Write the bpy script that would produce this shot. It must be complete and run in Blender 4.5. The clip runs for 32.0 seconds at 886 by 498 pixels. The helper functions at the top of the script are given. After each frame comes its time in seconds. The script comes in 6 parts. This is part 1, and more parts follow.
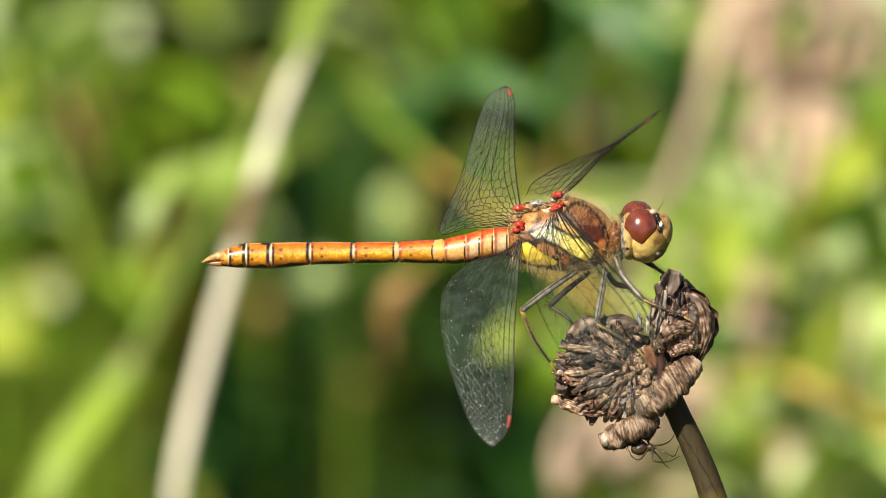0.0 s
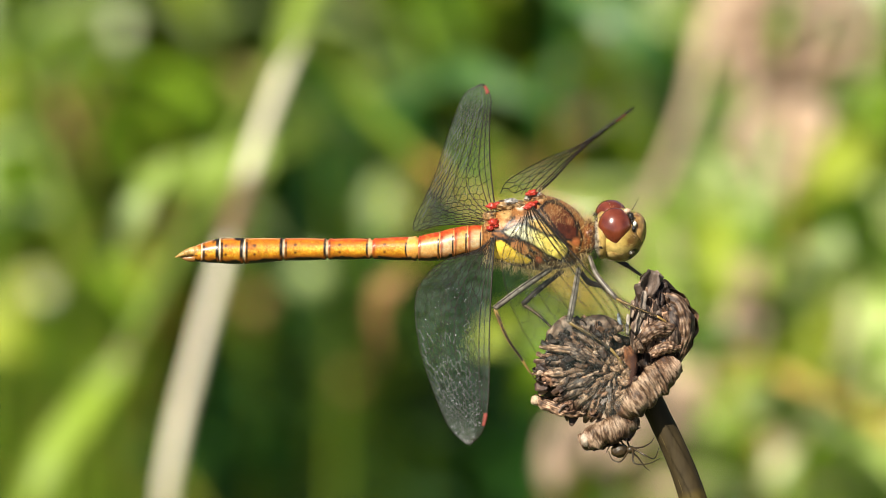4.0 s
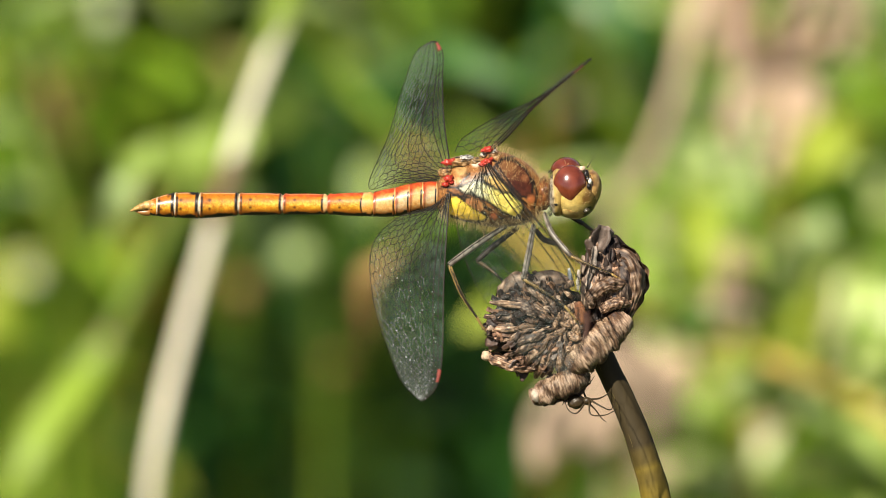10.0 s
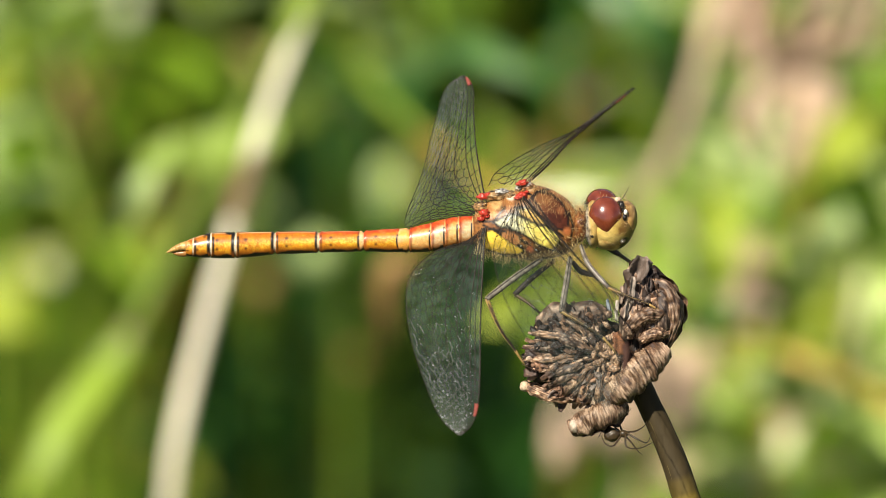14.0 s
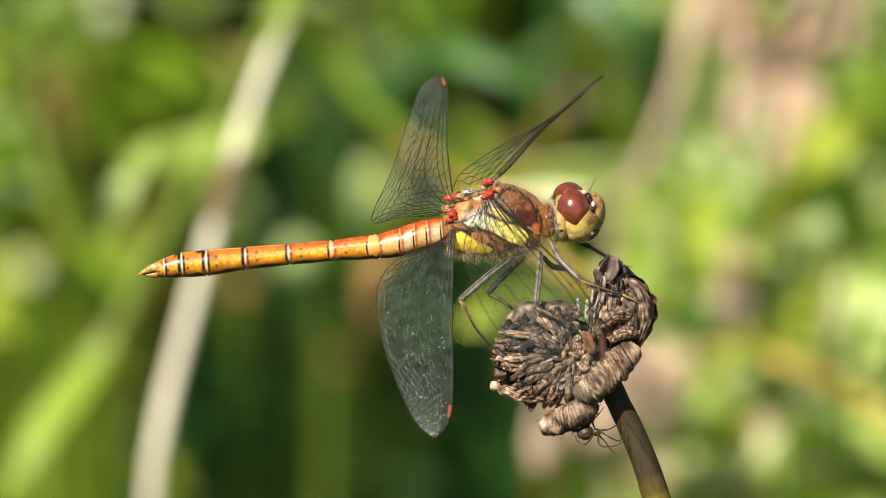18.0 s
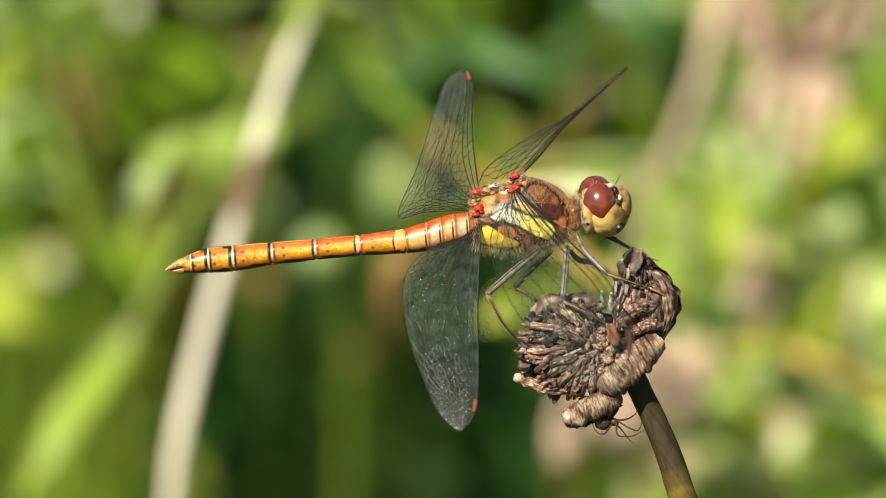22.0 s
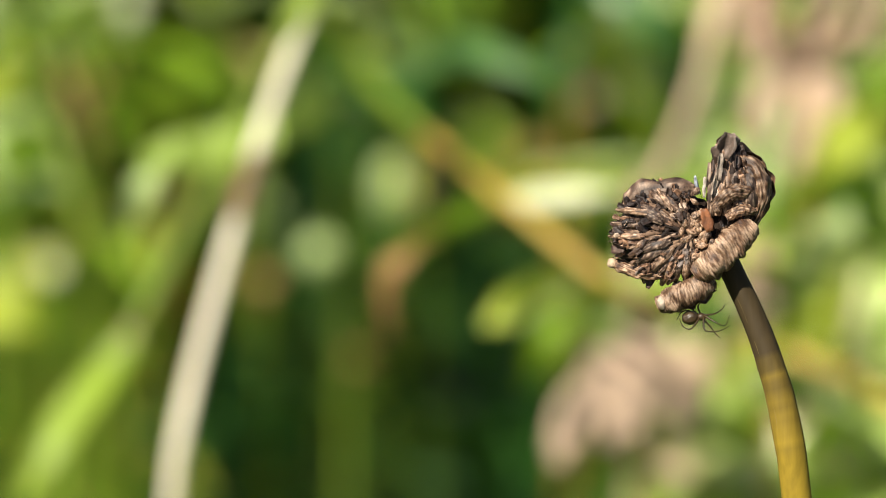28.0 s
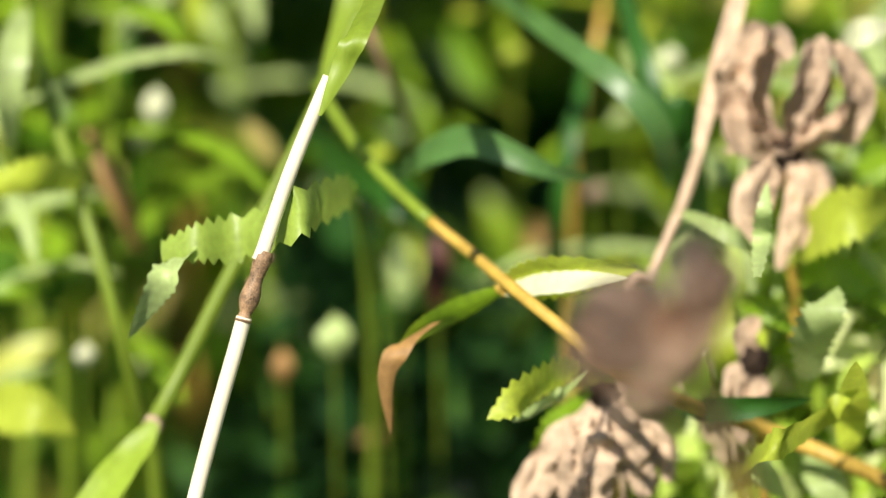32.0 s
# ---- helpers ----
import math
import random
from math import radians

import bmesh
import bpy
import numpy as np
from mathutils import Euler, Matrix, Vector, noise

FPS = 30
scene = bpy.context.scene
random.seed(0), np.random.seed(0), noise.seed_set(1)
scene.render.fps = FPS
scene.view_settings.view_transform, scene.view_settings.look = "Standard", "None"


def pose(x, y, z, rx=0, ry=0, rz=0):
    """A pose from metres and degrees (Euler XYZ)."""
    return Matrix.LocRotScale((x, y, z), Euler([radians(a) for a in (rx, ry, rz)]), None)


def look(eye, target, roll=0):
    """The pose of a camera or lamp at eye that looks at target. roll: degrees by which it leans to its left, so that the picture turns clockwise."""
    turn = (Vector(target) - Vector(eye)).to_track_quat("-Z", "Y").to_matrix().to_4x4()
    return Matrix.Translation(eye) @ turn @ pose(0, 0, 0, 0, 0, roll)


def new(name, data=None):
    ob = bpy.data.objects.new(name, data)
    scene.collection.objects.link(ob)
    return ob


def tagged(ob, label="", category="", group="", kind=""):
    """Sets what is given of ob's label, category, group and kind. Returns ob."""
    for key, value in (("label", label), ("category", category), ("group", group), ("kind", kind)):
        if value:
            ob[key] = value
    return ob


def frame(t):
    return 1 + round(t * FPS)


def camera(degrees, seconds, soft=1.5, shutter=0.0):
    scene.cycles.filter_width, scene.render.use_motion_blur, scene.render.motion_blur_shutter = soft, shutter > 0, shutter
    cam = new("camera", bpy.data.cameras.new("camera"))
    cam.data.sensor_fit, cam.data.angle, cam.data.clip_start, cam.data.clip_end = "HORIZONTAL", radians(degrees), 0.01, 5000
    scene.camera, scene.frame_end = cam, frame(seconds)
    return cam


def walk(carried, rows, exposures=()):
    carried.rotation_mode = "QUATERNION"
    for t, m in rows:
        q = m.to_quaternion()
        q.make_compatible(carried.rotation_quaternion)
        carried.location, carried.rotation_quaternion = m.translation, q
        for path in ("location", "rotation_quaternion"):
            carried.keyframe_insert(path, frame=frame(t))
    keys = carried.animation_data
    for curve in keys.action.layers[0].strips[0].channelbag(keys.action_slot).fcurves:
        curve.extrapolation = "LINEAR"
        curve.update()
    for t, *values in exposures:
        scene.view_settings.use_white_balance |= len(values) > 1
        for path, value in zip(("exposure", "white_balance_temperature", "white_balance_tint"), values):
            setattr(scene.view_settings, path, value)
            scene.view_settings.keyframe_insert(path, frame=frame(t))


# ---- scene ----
# A darter dragonfly on a dried flower head in a sunny meadow, seen through a long lens.
# Lengths in the view plane are given in twentieths of a millimetre (S), x to the right and y down.
S = 5e-5
DIST = 3.0
TILT = 20.0
MID = Vector((0, 0, 0.5))
RIGHT = Vector((1, 0, 0))
UP = Vector((0, math.sin(radians(TILT)), math.cos(radians(TILT))))
AWAY = Vector((0, math.cos(radians(TILT)), -math.sin(radians(TILT))))
FOCUS_SHIFT = 0.135


def V(x, y, d=0.0):
    """A place in the world: x, y in the view plane, d metres behind it."""
    k = S * (DIST + d) / DIST
    return MID + RIGHT * ((x - 784) * k) + UP * ((441 - y) * k) + AWAY * d


def aim(dx, dy, ahead=0.0):
    """The camera's pose when the distance has moved by dx, dy in its picture."""
    eye = MID - AWAY * (DIST - ahead)
    target = MID - RIGHT * (dx * S) + UP * (dy * S)
    m = Matrix((RIGHT, UP, -AWAY)).transposed().to_4x4()
    way = (target - (MID - AWAY * DIST))
    yaw = math.atan2(way.dot(RIGHT), DIST)
    pitch = math.atan2(way.dot(UP), DIST)
    return Matrix.Translation(eye) @ m @ Euler((pitch, -yaw, 0)).to_matrix().to_4x4()


cam = camera(2 * math.degrees(math.atan(784 * S / DIST)), 32.0, 0.75)
cam.data.dof.use_dof = True
cam.data.dof.focus_distance = DIST
cam.data.dof.aperture_fstop = 17.5
cam.data.dof.aperture_blades = 9
# The focus goes to the plants behind at the end: the camera slides towards them.
walk(cam, [
    (0, aim(28, 18)),
    (0.5, aim(9, 14)),
    (1, aim(31, 9)),
    (1.5, aim(33, 16)),
    (2, aim(24, 11)),
    (2.5, aim(19, 3)),
    (4.5, aim(11, 14)),
    (5, aim(41, 11)),
    (5.5, aim(11, 34)),
    (6, aim(15, 38)),
    (6.5, aim(37, 38)),
    (7, aim(35, 28)),
    (7.5, aim(29, 29)),
    (8, aim(12, 15)),
    (8.5, aim(44, 11)),
    (9, aim(37, 20)),
    (9.5, aim(0, 6)),
    (10, aim(-14, -18)),
    (10.5, aim(-2, -24)),
    (11, aim(-9, -24)),
    (11.5, aim(18, -12)),
    (12, aim(35, -14)),
    (12.5, aim(41, 0)),
    (13, aim(0, 0)),
    (13.5, aim(-17, -15)),
    (14, aim(22, -26)),
    (14.5, aim(0, -31)),
    (16.5, aim(-2, -11)),
    (17, aim(-8, -3)),
    (17.5, aim(-8, -11)),
    (18, aim(-12, -23)),
    (18.5, aim(5, -28)),
    (19, aim(18, -24)),
    (19.5, aim(-5, -34)),
    (20, aim(9, -38)),
    (20.5, aim(51, -21)),
    (21, aim(58, -21)),
    (21.5, aim(26, -31)),
    (22, aim(26, -32)),
    (22.5, aim(14, -34)),
    (23, aim(20, -26)),
    (23.5, aim(12, -35)),
    (24, aim(-3, -40)),
    (24.5, aim(8, -29)),
    (25, aim(-2, -26)),
    (25.5, aim(2, -23)),
    (27.5, aim(24, -26)),
    (27.7, aim(25, -27)),
    (28, aim(26, -28)),
    (28.5, aim(23, -37)),
    (29, aim(26, -38)),
    (29.5, aim(17, -14)),
    (30, aim(24, 9)),
    (30.3, aim(16, 50)),
    (30.5, aim(12, 84)),
    (30.8, aim(10, 86, 0.06)),
    (31, aim(14, 88, FOCUS_SHIFT)),
    (31.5, aim(24, 104, FOCUS_SHIFT)),
    (31.9, aim(38, 118, FOCUS_SHIFT)),
    (32, aim(42, 122, FOCUS_SHIFT)),
])

# ---- light ----
SUN_DIR = (RIGHT * -0.36 + UP * 0.52 - AWAY * 0.77).normalized()
world = bpy.data.worlds.new("world")
scene.world = world
world.use_nodes = True
sky = world.node_tree.nodes.new("ShaderNodeTexSky")
sky.sky_type, sky.sun_disc = "NISHITA", False
sky.sun_elevation = math.asin(SUN_DIR.z)
sky.sun_rotation = math.atan2(SUN_DIR.x, SUN_DIR.y)
world.node_tree.links.new(sky.outputs[0], world.node_tree.nodes["Background"].inputs[0])
world.node_tree.nodes["Background"].inputs[1].default_value = 0.055
sun_data = bpy.data.lights.new("sun", "SUN")
sun_data.energy, sun_data.angle, sun_data.color = 5.0, radians(0.53), (1.0, 0.93, 0.80)
sun = new("sun", sun_data)
sun.matrix_world = look(SUN_DIR * 20, (0, 0, 0))
scene.view_settings.exposure = 0.55


# ---- materials ----
def surface(name, colour, rough=0.6, scale=300.0, vary=0.3, bump=0.2, fine=6.0, tinted=False, through_light=0.0,
            ramp=None, islands=False, spread=0.0, gloss=0.5, stretch=(1, 1, 1), step=0.0002):
    """A procedural surface: colour (or the markings in the mesh's tint) varied by grain at two scales, with relief."""
    m = bpy.data.materials.new(name)
    m.use_nodes = True
    nt = m.node_tree
    bsdf = nt.nodes["Principled BSDF"]
    node, link = nt.nodes.new, nt.links.new
    co = node("ShaderNodeTexCoord")
    mp = node("ShaderNodeMapping")
    mp.inputs["Scale"].default_value = stretch
    link(co.outputs["Object"], mp.inputs["Vector"])
    n1, n2 = node("ShaderNodeTexNoise"), node("ShaderNodeTexNoise")
    n1.inputs["Scale"].default_value, n2.inputs["Scale"].default_value = scale, scale * fine
    n1.inputs["Detail"].default_value, n2.inputs["Detail"].default_value = 4, 3
    link(mp.outputs[0], n1.inputs["Vector"])
    link(mp.outputs[0], n2.inputs["Vector"])
    add = node("ShaderNodeMath")
    add.operation = "MULTIPLY_ADD"
    add.inputs[1].default_value = 0.6
    link(n1.outputs["Fac"], add.inputs[0])
    half = node("ShaderNodeMath")
    half.operation = "MULTIPLY"
    half.inputs[1].default_value = 0.4
    link(n2.outputs["Fac"], half.inputs[0])
    link(half.outputs[0], add.inputs[2])
    value = node("ShaderNodeMapRange")
    value.inputs["From Min"].default_value, value.inputs["From Max"].default_value = 0.3, 0.7
    value.inputs["To Min"].default_value, value.inputs["To Max"].default_value = 1 - vary, 1 + vary
    link(add.outputs[0], value.inputs["Value"])
    hsv = node("ShaderNodeHueSaturation")
    if tinted:
        src = node("ShaderNodeVertexColor")
        src.layer_name = "tint"
        link(src.outputs["Color"], hsv.inputs["Color"])
    elif ramp:
        r = node("ShaderNodeValToRGB")
        while len(r.color_ramp.elements) < len(ramp):
            r.color_ramp.elements.new(0.5)
        for e, (p, c) in zip(r.color_ramp.elements, ramp):
            e.position, e.color = p, (*c, 1)
        pick = node("ShaderNodeNewGeometry") if islands else node("ShaderNodeObjectInfo")
        link(pick.outputs["Random Per Island" if islands else "Random"], r.inputs["Fac"])
        link(r.outputs["Color"], hsv.inputs["Color"])
    else:
        hsv.inputs["Color"].default_value = (*colour, 1)
    if spread:
        pick = node("ShaderNodeNewGeometry") if islands else node("ShaderNodeObjectInfo")
        mr = node("ShaderNodeMapRange")
        mr.inputs["To Min"].default_value, mr.inputs["To Max"].default_value = 1 - spread, 1 + spread
        link(pick.outputs["Random Per Island" if islands else "Random"], mr.inputs["Value"])
        mul = node("ShaderNodeMath")
        mul.operation = "MULTIPLY"
        link(mr.outputs[0], mul.inputs[0])
        link(value.outputs[0], mul.inputs[1])
        link(mul.outputs[0], hsv.inputs["Value"])
    else:
        link(value.outputs[0], hsv.inputs["Value"])
    link(hsv.outputs["Color"], bsdf.inputs["Base Color"])
    bsdf.inputs["Roughness"].default_value = rough
    bsdf.inputs["Specular IOR Level"].default_value = gloss
    if bump:
        b = node("ShaderNodeBump")
        b.inputs["Strength"].default_value, b.inputs["Distance"].default_value = bump, step
        link(add.outputs[0], b.inputs["Height"])
        link(b.outputs[0], bsdf.inputs["Normal"])
    if through_light:
        tr = node("ShaderNodeBsdfTranslucent")
        link(hsv.outputs["Color"], tr.inputs["Color"])
        mix = node("ShaderNodeMixShader")
        mix.inputs[0].default_value = through_light
        link(bsdf.outputs[0], mix.inputs[1])
        link(tr.outputs[0], mix.inputs[2])
        link(mix.outputs[0], nt.nodes["Material Output"].inputs["Surface"])
    return m


def wing_film(name, least, most):
    """Clear wing membrane: lets the view through, with a faint smoky sheen."""
    m = bpy.data.materials.new(name)
    m.use_nodes = True
    nt = m.node_tree
    node, link = nt.nodes.new, nt.links.new
    bsdf = nt.nodes["Principled BSDF"]
    bsdf.inputs["Base Color"].default_value = (0.44, 0.58, 0.50, 1)
    bsdf.inputs["Roughness"].default_value = 0.35
    bsdf.inputs["Specular IOR Level"].default_value = 0.6
    clear = node("ShaderNodeBsdfTransparent")
    clear.inputs["Color"].default_value = (0.94, 0.96, 0.94, 1)
    co, n = node("ShaderNodeTexCoord"), node("ShaderNodeTexNoise")
    n.inputs["Scale"].default_value, n.inputs["Detail"].default_value = 1300, 5
    link(co.outputs["Object"], n.inputs["Vector"])
    mr = node("ShaderNodeMapRange")
    mr.inputs["From Min"].default_value, mr.inputs["From Max"].default_value = 0.35, 0.75
    mr.inputs["To Min"].default_value, mr.inputs["To Max"].default_value = least, most
    link(n.outputs["Fac"], mr.inputs["Value"])
    b = node("ShaderNodeBump")
    b.inputs["Strength"].default_value, b.inputs["Distance"].default_value = 0.5, 0.0002
    link(n.outputs["Fac"], b.inputs["Height"])
    link(b.outputs[0], bsdf.inputs["Normal"])
    mix = node("ShaderNodeMixShader")
    link(mr.outputs[0], mix.inputs[0])
    link(clear.outputs[0], mix.inputs[1])
    link(bsdf.outputs[0], mix.inputs[2])
    link(mix.outputs[0], nt.nodes["Material Output"].inputs["Surface"])
    return m


M_CHITIN = surface("insect_shell", (0.6, 0.3, 0.05), rough=0.34, scale=1600, vary=0.35, bump=0.35, tinted=True, step=0.00006)
M_THORAX = surface("thorax_shell", (0.3, 0.12, 0.03), rough=0.36, scale=900, vary=0.4, bump=0.45, fine=4, tinted=True, gloss=0.4, step=0.00016)
M_EYE = surface("insect_eye", (0.10, 0.018, 0.01), rough=0.2, scale=1200, vary=0.2, bump=0.03, tinted=True, gloss=1.0, step=0.00002)
M_HAIR = surface("insect_hair", (0.74, 0.56, 0.27), rough=0.45, scale=800, vary=0.3, bump=0, through_light=0.3)
M_DUST = surface("pollen_dust", (0.62, 0.66, 0.60), rough=0.8, scale=900, vary=0.3, bump=0)
M_DARKHAIR = surface("insect_bristle", (0.03, 0.022, 0.015), rough=0.5, scale=800, vary=0.3, bump=0)
M_FILM = wing_film("wing_membrane", 0.018, 0.08)
M_FILM_CLEAR = wing_film("clear_wing_membrane", 0.004, 0.024)
M_VEIN = surface("wing_vein", (0.022, 0.015, 0.010), rough=0.45, scale=2000, vary=0.4, bump=0, gloss=0.25)
# greyer copy of wing_vein: the veins' glint is put into the colour
M_VEIN_TIP = surface("wing_vein_tip", (0.11, 0.115, 0.095), rough=0.3, scale=2000, vary=0.6, bump=0, gloss=0.8)
M_STIGMA = surface("wing_mark", (0.22, 0.04, 0.025), rough=0.7, scale=2500, vary=0.35, bump=0.2, step=0.00004)
M_STIGMA_DARK = surface("wing_mark_brown", (0.05, 0.022, 0.012), rough=0.4, scale=2500, vary=0.35, bump=0.2, step=0.00004)
M_LEG = surface("insect_leg", (0.3, 0.25, 0.16), rough=0.42, scale=2500, vary=0.3, bump=0.2, tinted=True, step=0.00004)
M_RED = surface("wing_joint_red", (0.42, 0.035, 0.018), rough=0.42, scale=1800, vary=0.35, bump=0.3, step=0.00005)
BRACTS = [(0.0, (0.012, 0.007, 0.005)), (0.40, (0.036, 0.020, 0.013)), (0.68, (0.11, 0.062, 0.038)), (0.90, (0.26, 0.16, 0.10)), (1.0, (0.56, 0.41, 0.30))]
M_BRACT = surface("dry_bract", (0.25, 0.16, 0.09), rough=0.7, scale=2200, vary=0.6, bump=0.7, fine=4, ramp=BRACTS, gloss=0.3, step=0.0001)
M_ROLLED = surface("rolled_bract", (0.27, 0.165, 0.09), rough=0.55, scale=1500, vary=0.55, bump=0.9, fine=5, tinted=True, spread=0.25, gloss=0.4, step=0.00008)
M_CORE = surface("seed_mass", (0.035, 0.022, 0.015), rough=0.85, scale=900, vary=0.7, bump=1.0, step=0.0004, gloss=0.2)
M_STALK = surface("flower_stalk", (0.12, 0.10, 0.03), rough=0.7, gloss=0.2, scale=300, vary=0.35, bump=0.5, tinted=True, step=0.0002, stretch=(1, 1, 0.12))
M_STRAW = surface("straw", (0.88, 0.79, 0.58), rough=0.35, gloss=1.0, scale=500, vary=0.15, bump=0.2, stretch=(1, 1, 0.1))
M_NODE = surface("straw_joint", (0.26, 0.16, 0.085), rough=0.6, scale=1100, vary=1.0, bump=0.5)
M_GRASS = surface("grass_green", (0.29, 0.41, 0.04), rough=0.45, scale=200, vary=0.25, bump=0.2, through_light=0.35, spread=0.25, stretch=(1, 1, 0.2))
M_STEM = surface("yellow_stem", (0.50, 0.33, 0.06), rough=0.5, scale=300, vary=0.3, bump=0.3)
M_LEAF = surface("leaf_bright", (0.24, 0.40, 0.02), rough=0.4, scale=250, vary=0.3, bump=0.5, through_light=0.4, spread=0.25)
M_PALE = surface("leaf_pale", (0.46, 0.58, 0.22), rough=0.45, scale=250, vary=0.3, bump=0.4, through_light=0.3, spread=0.15)
M_LIME = surface("leaf_lime", (0.52, 0.62, 0.06), rough=0.5, scale=250, vary=0.3, bump=0.5, through_light=0.4, spread=0.15)
M_UNDER = surface("leaf_underside", (0.74, 0.76, 0.50), rough=0.45, scale=250, vary=0.2, bump=0.4, through_light=0.25)
M_DEEP = surface("leaf_deep", (0.035, 0.13, 0.015), rough=0.45, scale=250, vary=0.3, bump=0.4, through_light=0.3, spread=0.3)
M_DRY = surface("dry_leaf", (0.64, 0.47, 0.335), rough=0.9, scale=700, vary=0.5, bump=1.0, through_light=0.2, spread=0.2, gloss=0.1, step=0.0005)
M_FRESH = surface("leaf_fresh", (0.40, 0.55, 0.09), rough=0.45, scale=250, vary=0.3, bump=0.4, through_light=0.35, spread=0.15)
M_BLUE = surface("leaf_bluish", (0.105, 0.23, 0.06), rough=0.4, scale=250, vary=0.3, bump=0.4, through_light=0.3, spread=0.15, stretch=(1, 1, 0.3))
M_WINE = surface("wine_leaf", (0.10, 0.03, 0.022), rough=0.6, scale=250, vary=0.4, bump=0.5, through_light=0.3)
M_RUST = surface("rusty_leaf", (0.50, 0.28, 0.095), rough=0.6, scale=250, vary=0.4, bump=0.5, through_light=0.3, spread=0.2)
M_SCATTER = surface("meadow_leaf", (0.1, 0.2, 0.03), rough=0.55, gloss=0.12, scale=120, vary=0.3, bump=0.3, through_light=0.35, islands=True, spread=0.35,
                    ramp=[(0.0, (0.02, 0.085, 0.008)), (0.3, (0.05, 0.16, 0.010)), (0.6, (0.12, 0.26, 0.014)), (0.85, (0.27, 0.35, 0.02)), (0.93, (0.36, 0.38, 0.06)), (1.0, (0.40, 0.22, 0.10))])
# darker copies of meadow_leaf: these two have shade put into their colour
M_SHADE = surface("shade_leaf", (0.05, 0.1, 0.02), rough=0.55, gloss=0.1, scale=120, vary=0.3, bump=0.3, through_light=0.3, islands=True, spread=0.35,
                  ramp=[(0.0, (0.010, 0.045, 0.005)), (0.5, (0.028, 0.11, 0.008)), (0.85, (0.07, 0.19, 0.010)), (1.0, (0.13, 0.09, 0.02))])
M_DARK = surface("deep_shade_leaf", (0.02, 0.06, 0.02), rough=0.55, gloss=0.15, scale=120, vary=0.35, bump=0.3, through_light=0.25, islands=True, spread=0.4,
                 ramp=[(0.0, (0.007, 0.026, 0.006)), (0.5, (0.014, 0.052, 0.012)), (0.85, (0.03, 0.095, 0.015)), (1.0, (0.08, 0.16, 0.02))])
# lighter copies of meadow_leaf: these two have sunlight put into their colour
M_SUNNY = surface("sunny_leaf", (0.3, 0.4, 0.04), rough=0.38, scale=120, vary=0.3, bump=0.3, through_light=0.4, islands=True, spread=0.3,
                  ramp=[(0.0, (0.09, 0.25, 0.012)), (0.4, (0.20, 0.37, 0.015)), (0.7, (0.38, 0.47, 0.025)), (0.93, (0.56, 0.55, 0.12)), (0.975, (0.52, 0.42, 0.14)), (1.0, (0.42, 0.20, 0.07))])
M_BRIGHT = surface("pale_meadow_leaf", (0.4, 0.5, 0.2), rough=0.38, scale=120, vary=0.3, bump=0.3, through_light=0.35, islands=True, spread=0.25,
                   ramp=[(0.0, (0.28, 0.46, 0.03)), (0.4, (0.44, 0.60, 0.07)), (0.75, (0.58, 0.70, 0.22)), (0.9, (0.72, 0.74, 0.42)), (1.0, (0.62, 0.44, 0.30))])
M_SOIL = surface("meadow_soil", (0.07, 0.075, 0.03), rough=0.9, scale=6, vary=0.5, bump=0.8, fine=30, step=0.02)
M_SPIDER = surface("spider_shell", (0.05, 0.03, 0.012), rough=0.4, scale=2500, vary=0.5, bump=0.2, gloss=0.5, step=0.00004)


# ---- tools ----
def part(name, bm, material, parent=None, label="", smooth=True):
    """Links a bmesh as one mesh object, under a thing or a part where one is given."""
    me = bpy.data.meshes.new(name)
    bm.normal_update()
    bm.to_mesh(me)
    bm.free()
    if smooth:
        me.polygons.foreach_set("use_smooth", [True] * len(me.polygons))
    me.materials.append(material)
    ob = new(name, me)
    if parent:
        ob.parent = parent
    return tagged(ob, label)


def under(ob, origin):
    """Moves a part's origin to a point of its thing."""
    ob.data.transform(Matrix.Translation(-Vector(origin)))
    ob.location = origin
    return ob


def curve(points, n):
    """n points along a smooth line through the given points."""
    p = [np.array(q, float) for q in points]
    p = [2 * p[0] - p[1]] + p + [2 * p[-1] - p[-2]]
    k = len(p) - 3
    out = []
    for i in range(n):
        u = i / (n - 1) * k
        j = min(int(u), k - 1)
        f = u - j
        a, b, c, d = p[j:j + 4]
        out.append(0.5 * (2 * b + (c - a) * f + (2 * a - 5 * b + 4 * c - d) * f * f + (3 * b - a - 3 * c + d) * f ** 3))
    return [Vector(q) if len(q) == 3 else q for q in out]


def tint_of(bm):
    return bm.verts.layers.float_color.get("tint") or bm.verts.layers.float_color.new("tint")


